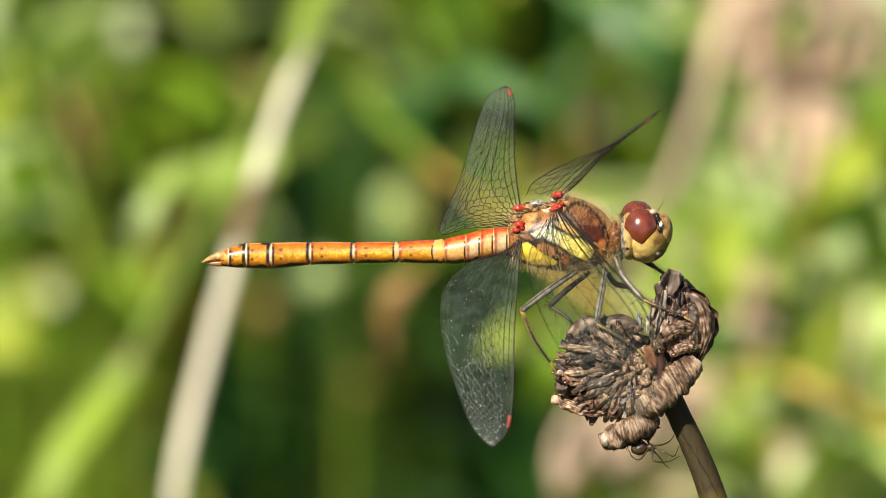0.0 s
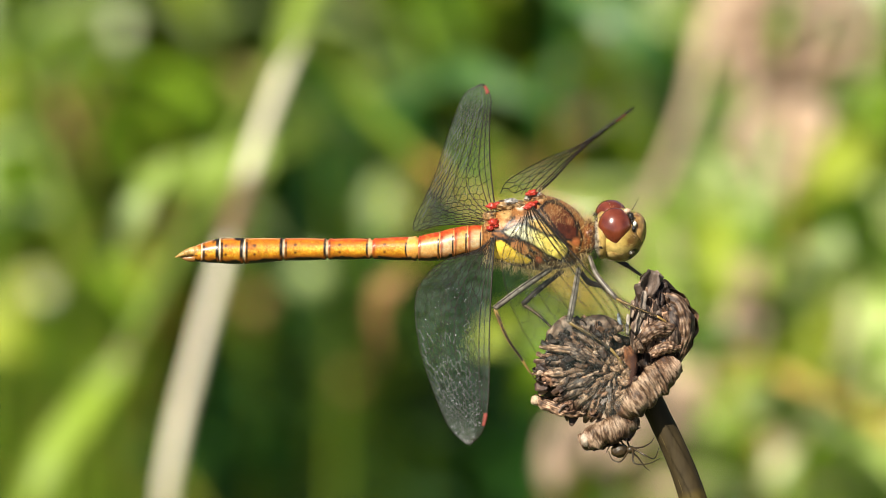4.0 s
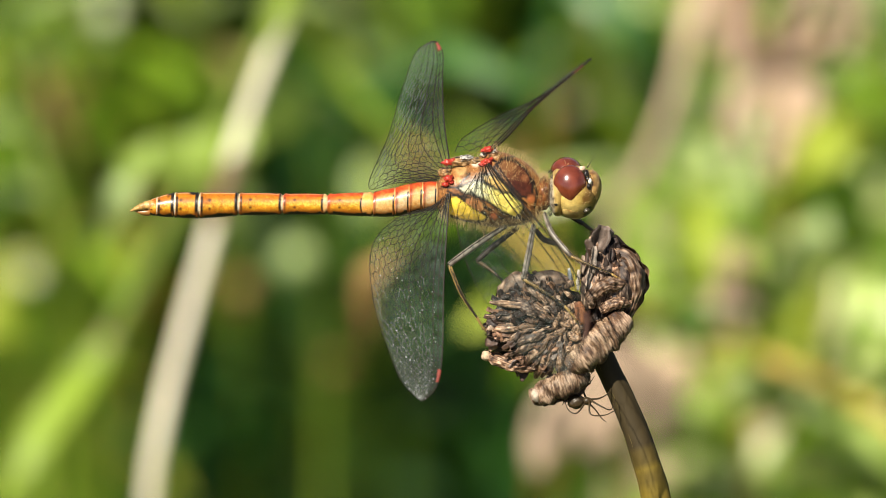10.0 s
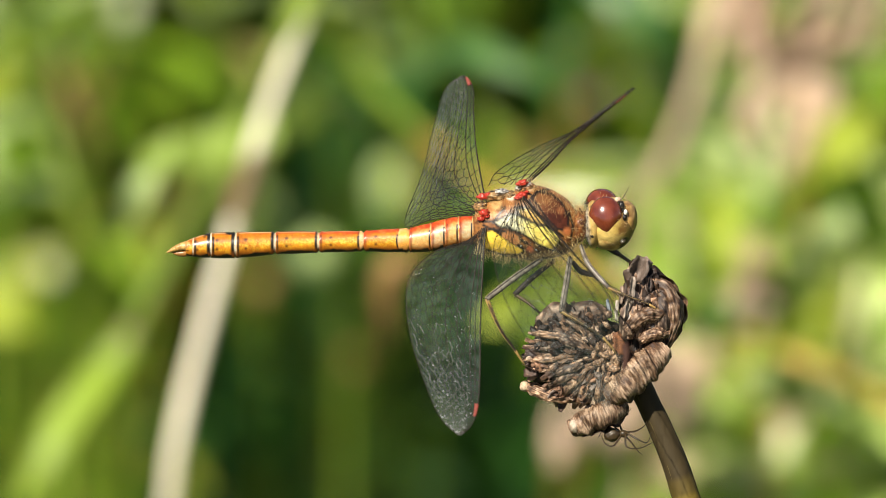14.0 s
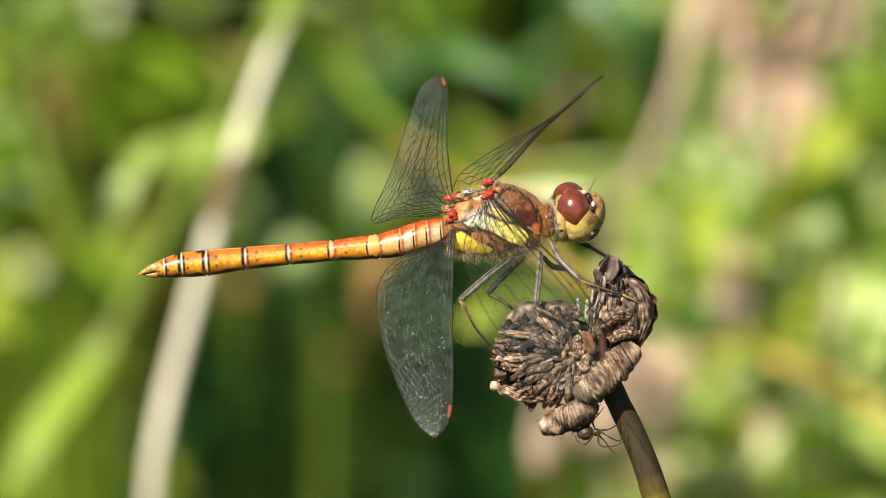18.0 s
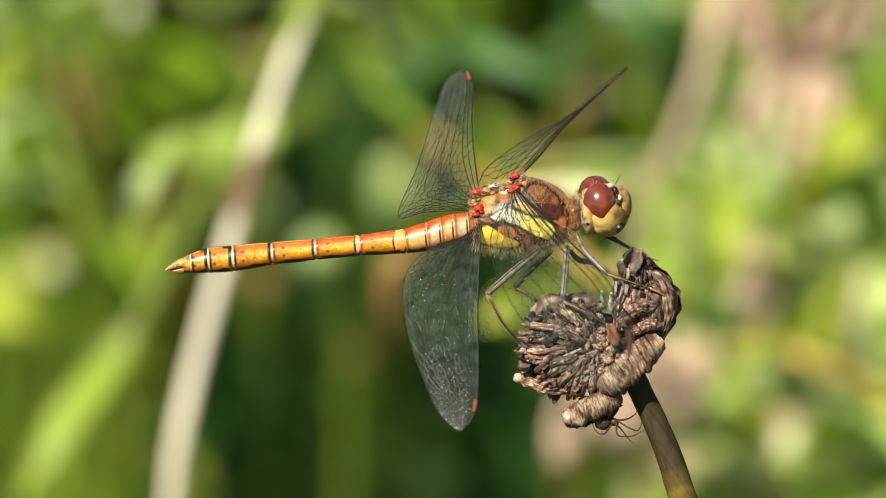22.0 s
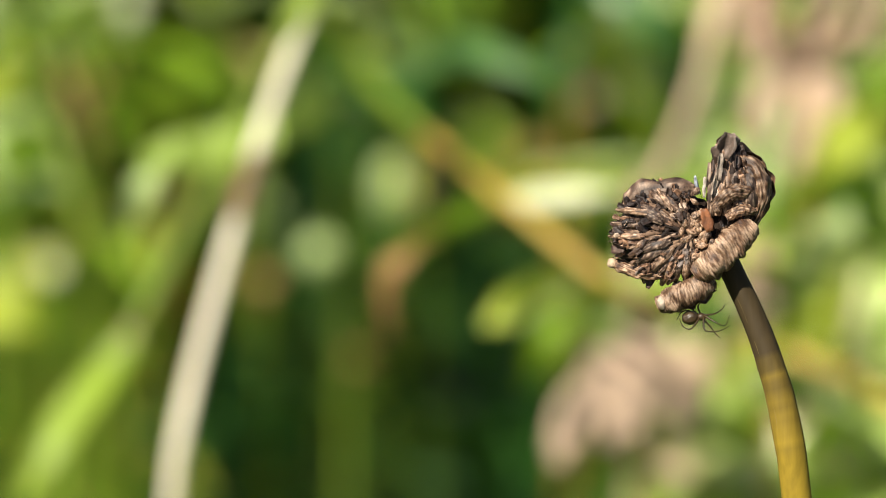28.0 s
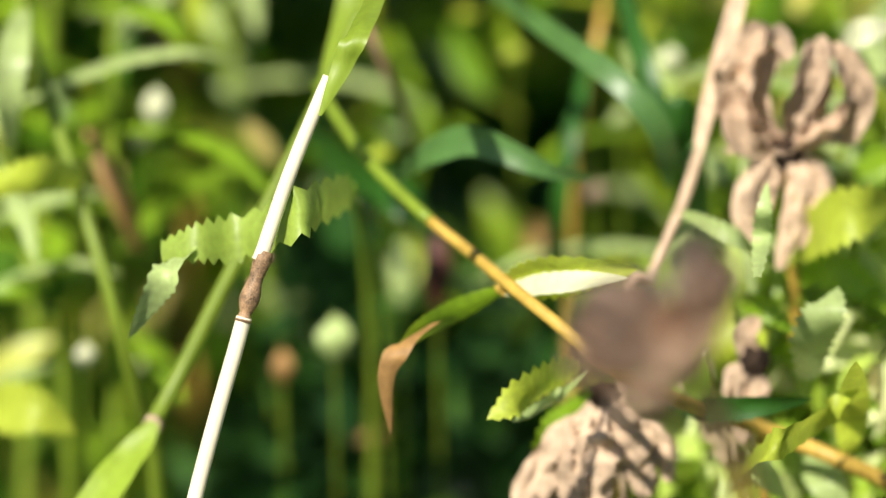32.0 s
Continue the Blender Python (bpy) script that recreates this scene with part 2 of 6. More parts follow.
def tube(bm, pts, radii, n=8, colours=None, caps=True, flat=1.0, rough=0.0):
    """A round rod along points; radii one for each. flat squashes it across."""
    lay = tint_of(bm) if colours else None
    rings = []
    side = None
    for i, p in enumerate(pts):
        t = (pts[min(i + 1, len(pts) - 1)] - pts[max(i - 1, 0)]).normalized()
        if side is None:
            side = t.orthogonal().normalized()
        side = (side - t * side.dot(t)).normalized()
        other = t.cross(side)
        ring = []
        for k in range(n):
            a = 2 * math.pi * k / n
            r = radii[i] * (1 + (rough * noise.noise(Vector((i * 0.37, k * 1.7, radii[0] * 9e4))) if rough else 0))
            v = bm.verts.new(p + side * (math.cos(a) * r) + other * (math.sin(a) * r * flat))
            if lay:
                v[lay] = (*colours[i], 1)
            ring.append(v)
        rings.append(ring)
    for a, b in zip(rings, rings[1:]):
        for k in range(n):
            bm.faces.new((a[k], a[(k + 1) % n], b[(k + 1) % n], b[k]))
    if caps and n > 2:
        bm.faces.new(rings[0][::-1])
        bm.faces.new(rings[-1])
    return bm


def loft(bm, stations, rings, n, place, paint=None, power=2.0):
    """A body through stations (x, top, bottom, half depth, depth), in view-plane units."""
    rows = curve(stations, rings)
    lay = tint_of(bm) if paint else None
    made = []
    for x, top, bot, half, dep in rows:
        ring = []
        for k in range(n):
            a = 2 * math.pi * k / n
            c, s = math.cos(a), math.sin(a)
            c = math.copysign(abs(c) ** (2 / power), c)
            s = math.copysign(abs(s) ** (2 / power), s)
            y = (top + bot) / 2 - s * (bot - top) / 2
            v = bm.verts.new(place(x, y, (dep + c * half) * S))
            if lay:
                v[lay] = (*paint(x, y, s, c), 1)
            ring.append(v)
        made.append(ring)
    for a, b in zip(made, made[1:]):
        for k in range(n):
            bm.faces.new((a[k], b[k], b[(k + 1) % n], a[(k + 1) % n]))
    bm.faces.new(made[0])
    bm.faces.new(made[-1][::-1])
    bmesh.ops.recalc_face_normals(bm, faces=bm.faces)
    return bm


def blob(bm, centre, radii, bump=0.0, size=1.0, n=20, paint=None):
    """A lumpy rounded mass."""
    lay = tint_of(bm) if paint else None
    verts = bmesh.ops.create_icosphere(bm, subdivisions=4 if n > 15 else 3 if n > 8 else 2, radius=1)["verts"]
    for v in verts:
        d = v.co.copy()
        k = 1 + bump * (noise.noise(d * size + centre * 900) + 0.5 * noise.noise(d * size * 2.7 + centre * 700))
        v.co = centre + Vector((d.x * radii[0], d.y * radii[1], d.z * radii[2])) * k
        if lay:
            v[lay] = (*paint(d), 1)
    return bm


def blade(bm, spine, widths, across, fold=0.25, teeth=0.0, columns=4, curl=0.0, ripple=0.0, rough=260.0):
    """A leaf along a spine: widths one for each point, folded along its midrib, toothed at the margin."""
    rows = []
    last = len(spine) - 1
    for i, p in enumerate(spine):
        t = (spine[min(i + 1, last)] - spine[max(i - 1, 0)]).normalized()
        a = (across - t * across.dot(t)).normalized()
        up = t.cross(a)
        w = widths[i]
        if teeth and i % 2:
            w *= 1 - teeth
        row = []
        for k in range(columns + 1):
            f = 2 * k / columns - 1
            h = abs(f) * fold * w - curl * f * f * w
            if ripple:
                h += ripple * w * noise.noise(p * rough + Vector((f * rough / 170, 0, 0)))
            row.append(bm.verts.new(p + a * (f * w) + up * h))
        rows.append(row)
    for a, b in zip(rows, rows[1:]):
        for k in range(columns):
            bm.faces.new((a[k], a[k + 1], b[k + 1], b[k]))
    return bm


def taper(n, base=0.3, peak=0.4, tip=0.02):
    """Leaf widths from base over the widest place to the tip, 0 to 1."""
    out = []
    for i in range(n):
        u = i / (n - 1)
        out.append(base + (1 - base) * math.sin(math.pi / 2 * u / peak) if u < peak else tip + (1 - tip) * math.cos(math.pi / 2 * (u - peak) / (1 - peak)) ** 0.8)
    return out


def inside(x, y, poly):
    """Whether a point lies in a polygon."""
    hit = False
    for (ax, ay), (bx, by) in zip(poly, poly[1:] + poly[:1]):
        if (ay > y) != (by > y) and x < (bx - ax) * (y - ay) / (by - ay) + ax:
            hit = not hit
    return hit


def edge_gap(x, y, poly):
    """Distance from a point to a polygon's outline."""
    best = 1e9
    for (ax, ay), (bx, by) in zip(poly, poly[1:] + poly[:1]):
        dx, dy = bx - ax, by - ay
        u = max(0, min(1, ((x - ax) * dx + (y - ay) * dy) / (dx * dx + dy * dy)))
        best = min(best, math.hypot(x - ax - u * dx, y - ay - u * dy))
    return best


def blend(a, b, f):
    f = max(0.0, min(1.0, f))
    return tuple(p + (q - p) * f for p, q in zip(a, b))


# ---- the dragonfly ----
FLY_AT = (900, 470)


def F(x, y, d=0.0):
    """A place in the dragonfly's own space: view-plane units, d metres behind its middle plane."""
    return Vector(((x - FLY_AT[0]) * S, d, (FLY_AT[1] - y) * S))


GOLD, RED, BLACK, CREAM, OLIVE = (0.66, 0.28, 0.02), (0.46, 0.045, 0.014), (0.012, 0.009, 0.007), (0.62, 0.50, 0.30), (0.36, 0.24, 0.04)
dragonfly = tagged(new("dragonfly"), "golden-orange dragonfly with clear veined wings on a dried flower head", "dragonfly")

# x, top, bottom along the abdomen, from its tip to the waist
ABDOMEN = [(263, 432, 456), (275, 426, 458), (306, 417, 460), (350, 416, 461), (420, 415, 454), (498, 415, 451), (577, 414, 449), (658, 409, 451), (697, 400, 450), (722, 393, 446), (746, 389, 441), (770, 388, 437)]


def abdomen_at(x):
    i = max(j for j in range(len(ABDOMEN) - 1) if ABDOMEN[j][0] <= max(x, 263))
    (x0, t0, b0), (x1, t1, b1) = ABDOMEN[i:i + 2]
    f = min(1, (x - x0) / (x1 - x0))
    return t0 + (t1 - t0) * f, b0 + (b1 - b0) * f


# width of the pale band behind each segment's black line, from the tip
BANDS = (2, 4, 5, 5, 5.5, 9, 19, 4, 3.5, 4, 3.5)


def abdomen_segment(x0, x1, index):
    rows = []
    for i in range(17):
        u = i / 16
        x = x0 + (x1 - x0) * u
        t, b = abdomen_at(x)
        swell = 1.1 * math.sin(math.pi * u) - (2.6 if i in (0, 16) else 0) + (1.0 if i in (1, 15) else 0)
        rows.append((x, t - swell, b + swell, (b - t) * 0.5, 0))
    redness = max(0.0, min(1.0, (x0 - 330) / 240))
    waist = x0 > 640
    band = BANDS[index]

    def paint(x, y, s, c):
        u = (x - x0) / (x1 - x0)
        left, right = x - x0, x1 - x
        g = noise.noise(Vector((x * 0.045, y * 0.09, c * 1.5 + index)))
        h = noise.noise(Vector((x * 0.15, y * 0.2, index * 3.3 + c)))
        k = noise.noise(Vector((x * 0.4, y * 0.5, index * 1.7 + c)))
        # gold, browner above and at the front of each segment, yellower in the middle
        col = blend((0.50, 0.17, 0.010), (0.30, 0.085, 0.008), 0.2 + 0.8 * g + 0.6 * h)
        col = blend(col, (0.70, 0.36, 0.022), 0.45 + 0.45 * u - abs(s + 0.12 + 0.3 * g) * 1.35 + 0.7 * h + 0.3 * k)
        # a brighter band along the middle paints in the highlight
        col = blend(col, (0.80, 0.54, 0.10), (0.22 + 0.5 * u - abs(s - 0.06 + 0.2 * h) * 2.6 + 0.9 * k) * 0.8)
        if waist:
            col = blend(col, (0.66, 0.40, 0.15) if index % 2 else (0.58, 0.46, 0.28), 0.8 - 0.5 * abs(s) + 0.5 * h)
        # the red ridge along the back, and red shoulders
        ridge = (s - (0.86 - 0.30 * redness) + 0.15 * h + 0.10 * g) * 6
        col = blend(col, blend((0.52, 0.055, 0.012), (0.62, 0.20, 0.04), 0.1 + h), min(0.4 + 0.6 * redness, ridge))
        col = blend(col, (0.55, 0.07, 0.014), redness * ((0.9 + 0.6 * s) - left / (10 if waist else 13)))
        col = blend(col, (0.86, 0.52, 0.24), (1 - abs(s - 0.93) / 0.05) * (1 - redness) * 0.9)
        col = blend(col, (0.10, 0.035, 0.010), (1 - abs(s - 0.985) / 0.03) * (1 - redness))
        if x1 - x0 > 20:
            # a bowed black line before the pale band at the hind end
            at = band + (1 - s * s) * band * 0.25 - 1.0
            pale = blend(blend(CREAM, (0.78, 0.62, 0.42), 0.5 + h), (0.74, 0.34, 0.06), redness * 0.8 + 0.5 * g)
            col = blend(col, pale, (at - right) / 1.2)
            col = blend(col, BLACK, (1.7 - abs(right - at) / (1.3 + 1.2 * (1 - redness))) * (1.0 if s < 0.55 else 1 - 0.85 * redness))
            ring = 3.4 - 2.0 * redness
            col = blend(col, BLACK, (1.5 - abs(left - ring - 2.2) / 2.0) * (0.95 - 0.55 * redness) * (1 if s < 0.7 else 0.4))
            col = blend(col, blend(CREAM, (0.70, 0.62, 0.52), 0.5 + h), (ring - left) / 1.2 * (1 - 0.8 * redness))
        # the dark underside, scalloped
        col = blend(col, (0.26, 0.07, 0.010), (-0.42 - s) * 2.2)
        col = blend(col, BLACK, (-0.71 + 0.06 * math.sin(u * 9 + index) + 0.08 * h - (0.12 if u < 0.12 or u > 0.86 else 0) - s) * 14)
        for q, r in ((0.40, 5.0), (-0.30, 4.0)):
            spot = math.hypot((u - 0.27) * (x1 - x0) / r, (s - q) * 5.5)
            col = blend(col, (0.09, 0.025, 0.006), (1.0 - spot) * (0 if waist else 1.3))
        if index in (1, 2):
            col = blend(col, BLACK, max(0, s - 0.66 + 0.25 * h) * 4 * max(0, min(1, (u - 0.55) * 6)))
        return col
    bm = bmesh.new()
    loft(bm, rows, 60, 64, F, paint)
    return part("abdomen_segment", bm, M_CHITIN, dragonfly, "gold segment edged black, redder towards the waist" if index == 0 else "")


CUTS = [(263, 275), (274, 307), (306, 351), (350, 421), (420, 499), (498, 578), (577, 659), (658, 698), (697, 723), (722, 747), (746, 772)]
for i, (a, b) in enumerate(CUTS):
    abdomen_segment(a, b, i)

# the two pointed claspers at the tip
for side in (-1, 1):
    bm = bmesh.new()
    pts = curve([F(272, 439, side * 5 * S), F(254, 441, side * 5 * S), F(240, 446, side * 4 * S), F(229, 451, side * 3 * S)], 24)
    tube(bm, pts, [S * (9.5 - 0.36 * i) * (1 + 0.10 * math.sin(i * 1.9)) for i in range(24)], 12, [blend((0.62, 0.36, 0.10), (0.16, 0.06, 0.02), 0.3 + 0.9 * noise.noise(Vector((i * 0.7, side, 0)))) for i in range(24)], rough=0.3)
    part("clasper", bm, M_CHITIN, dragonfly)
bm = bmesh.new()
tube(bm, curve([F(268, 452), F(250, 453), F(238, 451)], 8), [x * S for x in (5, 6, 6, 5, 4, 3, 2, 1)], 10, [(0.3, 0.13, 0.03)] * 8)
part("lower_appendage", bm, M_CHITIN, dragonfly)

# the thorax with its yellow panels
PANEL_FRONT = [(808, 398), (837, 384), (850, 386), (880, 402), (902, 407), (921, 420), (925, 432), (917, 443), (903, 444), (887, 439), (872, 427), (857, 418), (837, 410), (817, 406)]
PANEL_BACK = [(786, 424), (792, 415), (807, 412), (830, 429), (862, 448), (852, 456), (820, 455), (788, 444)]
PANEL_BROWN = [(876, 356), (888, 345), (908, 348), (928, 364), (940, 390), (938, 412), (920, 410), (904, 394), (888, 372)]
PANEL_TAN = [(848, 374), (868, 373), (906, 400), (902, 405), (880, 399), (852, 384)]


SEAMS = [[(908, 340), (884, 344), (870, 360), (900, 398), (930, 424)], [(790, 404), (826, 422), (870, 452)], [(780, 396), (806, 398), (828, 372)], [(808, 410), (836, 418), (868, 436)],
         [(860, 340), (876, 352)], [(800, 360), (822, 372)], [(940, 380), (948, 404), (944, 430)], [(830, 402), (852, 428), (890, 452)], [(900, 446), (930, 452)]]
PATCHES = [(838, 352, 9, (0.62, 0.52, 0.40)), (812, 366, 12, (0.46, 0.27, 0.10)), (806, 384, 8, (0.50, 0.22, 0.07)), (872, 338, 7, (0.46, 0.30, 0.16)),
           (846, 428, 8, (0.46, 0.24, 0.09)), (872, 446, 8, (0.34, 0.10, 0.04)), (926, 378, 8, (0.22, 0.08, 0.03)), (908, 440, 6, (0.60, 0.44, 0.06))]


def thorax_paint(x, y, s, c):
    g = noise.noise(Vector((x * 0.05, y * 0.05, c * 2)))
    h = noise.noise(Vector((x * 0.16, y * 0.16, c * 5 + 3)))
    col = blend((0.36, 0.15, 0.04), (0.10, 0.035, 0.014), 0.4 + 0.9 * g + 0.9 * h)
    if s > 0.45:
        col = blend(col, (0.24, 0.10, 0.03), 0.5 + 0.8 * g)
    # the underside is darkened: its shade is put into the colour
    if y > 440 or s < -0.6:
        col = blend(col, (0.10, 0.06, 0.02), 0.7)
    yellow = blend((0.58, 0.54, 0.36), (0.92, 0.71, 0.15), (x - 846) / 34 + 0.5 * h)
    brown = blend((0.20, 0.085, 0.03), (0.075, 0.018, 0.007), (math.hypot(x - 892, y - 358) - 8) / 24 + 0.5 * h)
    for poly, inner in ((PANEL_FRONT, yellow), (PANEL_BACK, (0.92, 0.62, 0.07)), (PANEL_BROWN, brown), (PANEL_TAN, (0.56, 0.34, 0.09))):
        gap = edge_gap(x, y, poly)
        if inside(x, y, poly):
            tone = blend(inner, tuple(q * 0.6 for q in inner), 0.7 * g + 0.4 * h)
            col = blend(BLACK, tone, (gap - 0.4) / 2.5)
        elif gap < 4:
            col = blend(BLACK, col, (gap - 1.0) / 3.5)
    for line in SEAMS:
        gap = min(edge_gap(x, y, [p, q]) for p, q in zip(line, line[1:]))
        col = blend(BLACK, col, 0.1 + (gap - 1.2) / 2.2)
    for cx, cy, r, tone in PATCHES:
        col = blend(tone, col, (math.hypot(x - cx, y - cy) - r * 0.6) / (r * 0.5))
    if math.hypot(x - 938, y - 414) < 9:
        col = blend((0.42, 0.13, 0.04), col, (math.hypot(x - 938, y - 414) - 4) / 5)
    if math.hypot(x - 835, y - 430) < 16 and not inside(x, y, PANEL_BACK):
        col = (0.34, 0.14, 0.05)
    return col


THORAX = [(764, 398, 430, 14, 0), (776, 382, 440, 26, 0), (790, 366, 448, 36, 0), (812, 356, 455, 44, 0), (840, 345, 461, 50, 0), (866, 333, 465, 52, 0), (890, 334, 465, 52, 0), (915, 343, 462, 48, 0), (938, 358, 454, 40, 0), (952, 376, 444, 29, 0), (960, 394, 432, 16, 0)]
bm = bmesh.new()
loft(bm, THORAX, 150, 110, F, thorax_paint, 2.15)
part("thorax", bm, M_THORAX, dragonfly, "brown thorax with yellow side panels edged black")

# the raised plates on the back between the wings
for x, y, rx, ry, col in ((812, 352, 22, 10, (0.50, 0.30, 0.13)), (822, 345, 14, 6, (0.78, 0.72, 0.64)), (869, 333, 8, 6, (0.76, 0.68, 0.58)), (851, 339, 6, 5, (0.74, 0.66, 0.52)), (838, 352, 16, 9, (0.44, 0.27, 0.12)), (786, 372, 14, 10, (0.45, 0.25, 0.10)), (868, 336, 16, 8, (0.42, 0.20, 0.08))):
    bm = bmesh.new()
    blob(bm, F(x, y, -8 * S), (rx * S, 22 * S, ry * S), 0.25, 2.0, 20, lambda d, c=col: blend(c, BLACK, 0.4 + noise.noise(d * 3)))
    part("back_plate", bm, M_THORAX, dragonfly)

# neck
bm = bmesh.new()
tube(bm, curve([F(950, 405), F(962, 400), F(980, 396)], 8), [26 * S, 23 * S, 20 * S, 18 * S, 17 * S, 18 * S, 20 * S, 22 * S], 16, [(0.13, 0.045, 0.015)] * 8)
part("neck", bm, M_CHITIN, dragonfly)

bm = bmesh.new()
blob(bm, F(960, 404, -4 * S), (15 * S, 32 * S, 30 * S), 0.15, 2, 20, lambda d: blend((0.26, 0.09, 0.025), (0.08, 0.03, 0.012), 0.5 + noise.noise(d * 3)))
part("collar", bm, M_THORAX, dragonfly, "reddish-brown collar behind the head")

# red knobs at the wing roots
random.seed(5)
KNOBS = [(860, 329, -30, 8), (852, 331, -32, 5), (858, 351, -40, 9), (851, 355, -41, 6), (866, 345, -41, 4), (788, 353, -20, 9), (798, 350, -22, 6), (791, 382, -38, 9), (786, 392, -36, 7), (796, 388, -39, 5)]
for x, y, d, r in KNOBS:
    bm = bmesh.new()
    blob(bm, F(x, y, d * S), (r * S * 0.95, r * S * 0.55, r * S * 0.65), 0.7, 2.4, 12)
    part("wing_knob", bm, M_RED, dragonfly)


# head
def head_paint(d):
    g = noise.noise(d * 2.5)
    col = blend((0.52, 0.345, 0.085), (0.22, 0.10, 0.022), 0.4 + 1.1 * g + 0.9 * noise.noise(d * 6))
    if d.z < -0.45:
        col = blend(col, (0.62, 0.46, 0.15), 0.5)
    col = blend(col, (0.72, 0.52, 0.16), (0.55 - math.hypot(d.x + 0.25, d.z + 0.45)) * 1.6)
    col = blend(col, (0.15, 0.075, 0.022), (d.x - 0.35 + 0.25 * g) * 2.6)
    if d.x < -0.72:
        col = blend(col, (0.70, 0.62, 0.42), 0.7)
    for ax, az, r in ((-0.82, -0.2, 0.14), (-0.7, -0.62, 0.13), (0.62, -0.62, 0.16), (0.5, -0.85, 0.12)):
        if math.hypot(d.x - ax, d.z - az) < r * (1 + 0.4 * g) and d.y < 0.3:
            col = BLACK
    return col


head = blob(bmesh.new(), F(1014, 401), (45 * S, 54 * S, 48 * S), 0.03, 1.5, 20, head_paint)
bmesh.ops.subdivide_edges(head, edges=head.edges[:], cuts=1, use_grid_fill=True)
lay = tint_of(head)
for v in head.verts:
    d = v.co - F(1014, 401)
    v[lay] = (*head_paint(Vector((d.x / (44 * S), d.y / (54 * S), d.z / (48 * S)))), 1)
head = part("head", head, M_CHITIN, dragonfly, "yellow-green face with black spots")


def eye_paint(d):
    col = blend((0.21, 0.046, 0.020), (0.13, 0.024, 0.010), 0.5 + noise.noise(d * 2))
    return blend(col, (0.42, 0.20, 0.06), (-d.z - 0.72) * 3)


for x, y, dep, r in ((1006, 388, -35, (30, 27, 35)), (999, 363, 16, (28, 34, 24))):
    bm = bmesh.new()
    blob(bm, F(x, y, dep * S), tuple(q * S for q in r), 0, 1, 20, eye_paint)
    for v in bm.verts:
        low = max(0.0, (F(x, y).z - v.co.z) / (r[2] * S))
        v.co.x += (F(x, y).x - v.co.x) * 0.72 * low ** 1.6 + 4 * S * low ** 2
    part("compound_eye", bm, M_EYE, head, "glossy dark red-brown eye")
bm = bmesh.new()
blob(bm, F(1043, 392, -6 * S), (19 * S, 34 * S, 31 * S), 0.06, 2, 20, lambda d: blend((0.56, 0.34, 0.11), (0.15, 0.06, 0.016), 0.35 + noise.noise(d * 3) + 0.6 * noise.noise(d * 7)))
part("forehead", bm, M_CHITIN, head, "olive-yellow forehead")
for x, y, dep, rx, rz, tone in ((1034, 369, -40, 5, 7, BLACK), (1039, 390, -42, 4, 6, BLACK), (1037, 378, -41, 3, 5, BLACK), (1041, 381, -43, 3.5, 5, (0.70, 0.66, 0.56)), (1027, 359, -36, 6, 4.5, (0.66, 0.46, 0.32)),
                               (1036, 433, -34, 6, 5, (0.05, 0.04, 0.02)), (983, 423, -40, 4.5, 4, BLACK), (981, 402, -42, 4.5, 4, BLACK)):
    bm = bmesh.new()
    blob(bm, F(x, y, dep * S), (rx * S, 4 * S, rz * S), 0.3, 2, 10, lambda d, q=tone: q)
    part("face_mark", bm, M_CHITIN, head)
bm = bmesh.new()
blob(bm, F(1012, 428, -6 * S), (27 * S, 36 * S, 20 * S), 0.05, 2, 20, lambda d: blend((0.60, 0.44, 0.15), (0.28, 0.14, 0.035), 0.35 + noise.noise(d * 2) + 0.6 * noise.noise(d * 6)))
part("jaw", bm, M_CHITIN, head, "pale yellow jaw")
# the back rim of the head, cream mottled black
bm = bmesh.new()
blob(bm, F(985, 402, -4 * S), (17 * S, 46 * S, 43 * S), 0.05, 2, 20, lambda d: blend(blend((0.50, 0.33, 0.10), (0.66, 0.62, 0.52), (-d.x - 0.35) * 2.5 - d.z * 0.5), (0.06, 0.04, 0.025), (noise.noise(d * 5 + Vector((4, 1, 2))) - 0.12) * 5 * (0.3 - d.x)))
part("head_rim", bm, M_CHITIN, head, "cream rim mottled with black behind the eyes")
for dep in (-14, 12):
    bm = bmesh.new()
    tube(bm, curve([F(1036, 357, dep * S), F(1043, 345, dep * S), F(1048, 335, (dep - 4) * S)], 6), [0.9 * S, 0.7 * S, 0.6 * S, 0.5 * S, 0.4 * S, 0.3 * S], 6)
    part("antenna", bm, M_DARKHAIR, head)


# fine hair
def hairs(name, spots, length, material, parent, thick=0.35):
    bm = bmesh.new()
    for p, d in spots:
        d = (d + Vector((random.gauss(0, 0.35), random.gauss(0, 0.35), random.gauss(0, 0.35)))).normalized()
        q = length * random.uniform(0.5, 1.2)
        bend = Vector((random.gauss(0, 0.25), random.gauss(0, 0.25), random.gauss(0, 0.25)))
        tube(bm, [p, p + d * q * S * 0.5, p + (d + bend).normalized() * q * S], [thick * S, thick * 0.8 * S, thick * 0.2 * S], 3, caps=False)
    return tagged(part(name, bm, material, parent), kind="stuff")


random.seed(11)
spots = []
for i in range(1900):
    x = random.uniform(785, 955)
    row = curve(THORAX, 60)[int((x - 764) / 196 * 59)]
    a = random.choice((random.uniform(0.25, 2.9), random.uniform(3.5, 5.9), random.uniform(3.9, 5.5)))
    c, s = math.cos(a), math.sin(a)
    y = (row[1] + row[2]) / 2 - s * (row[2] - row[1]) / 2
    spots.append((F(row[0], y, c * row[3] * S), Vector((0.35 if x > 920 else 0, c, s))))
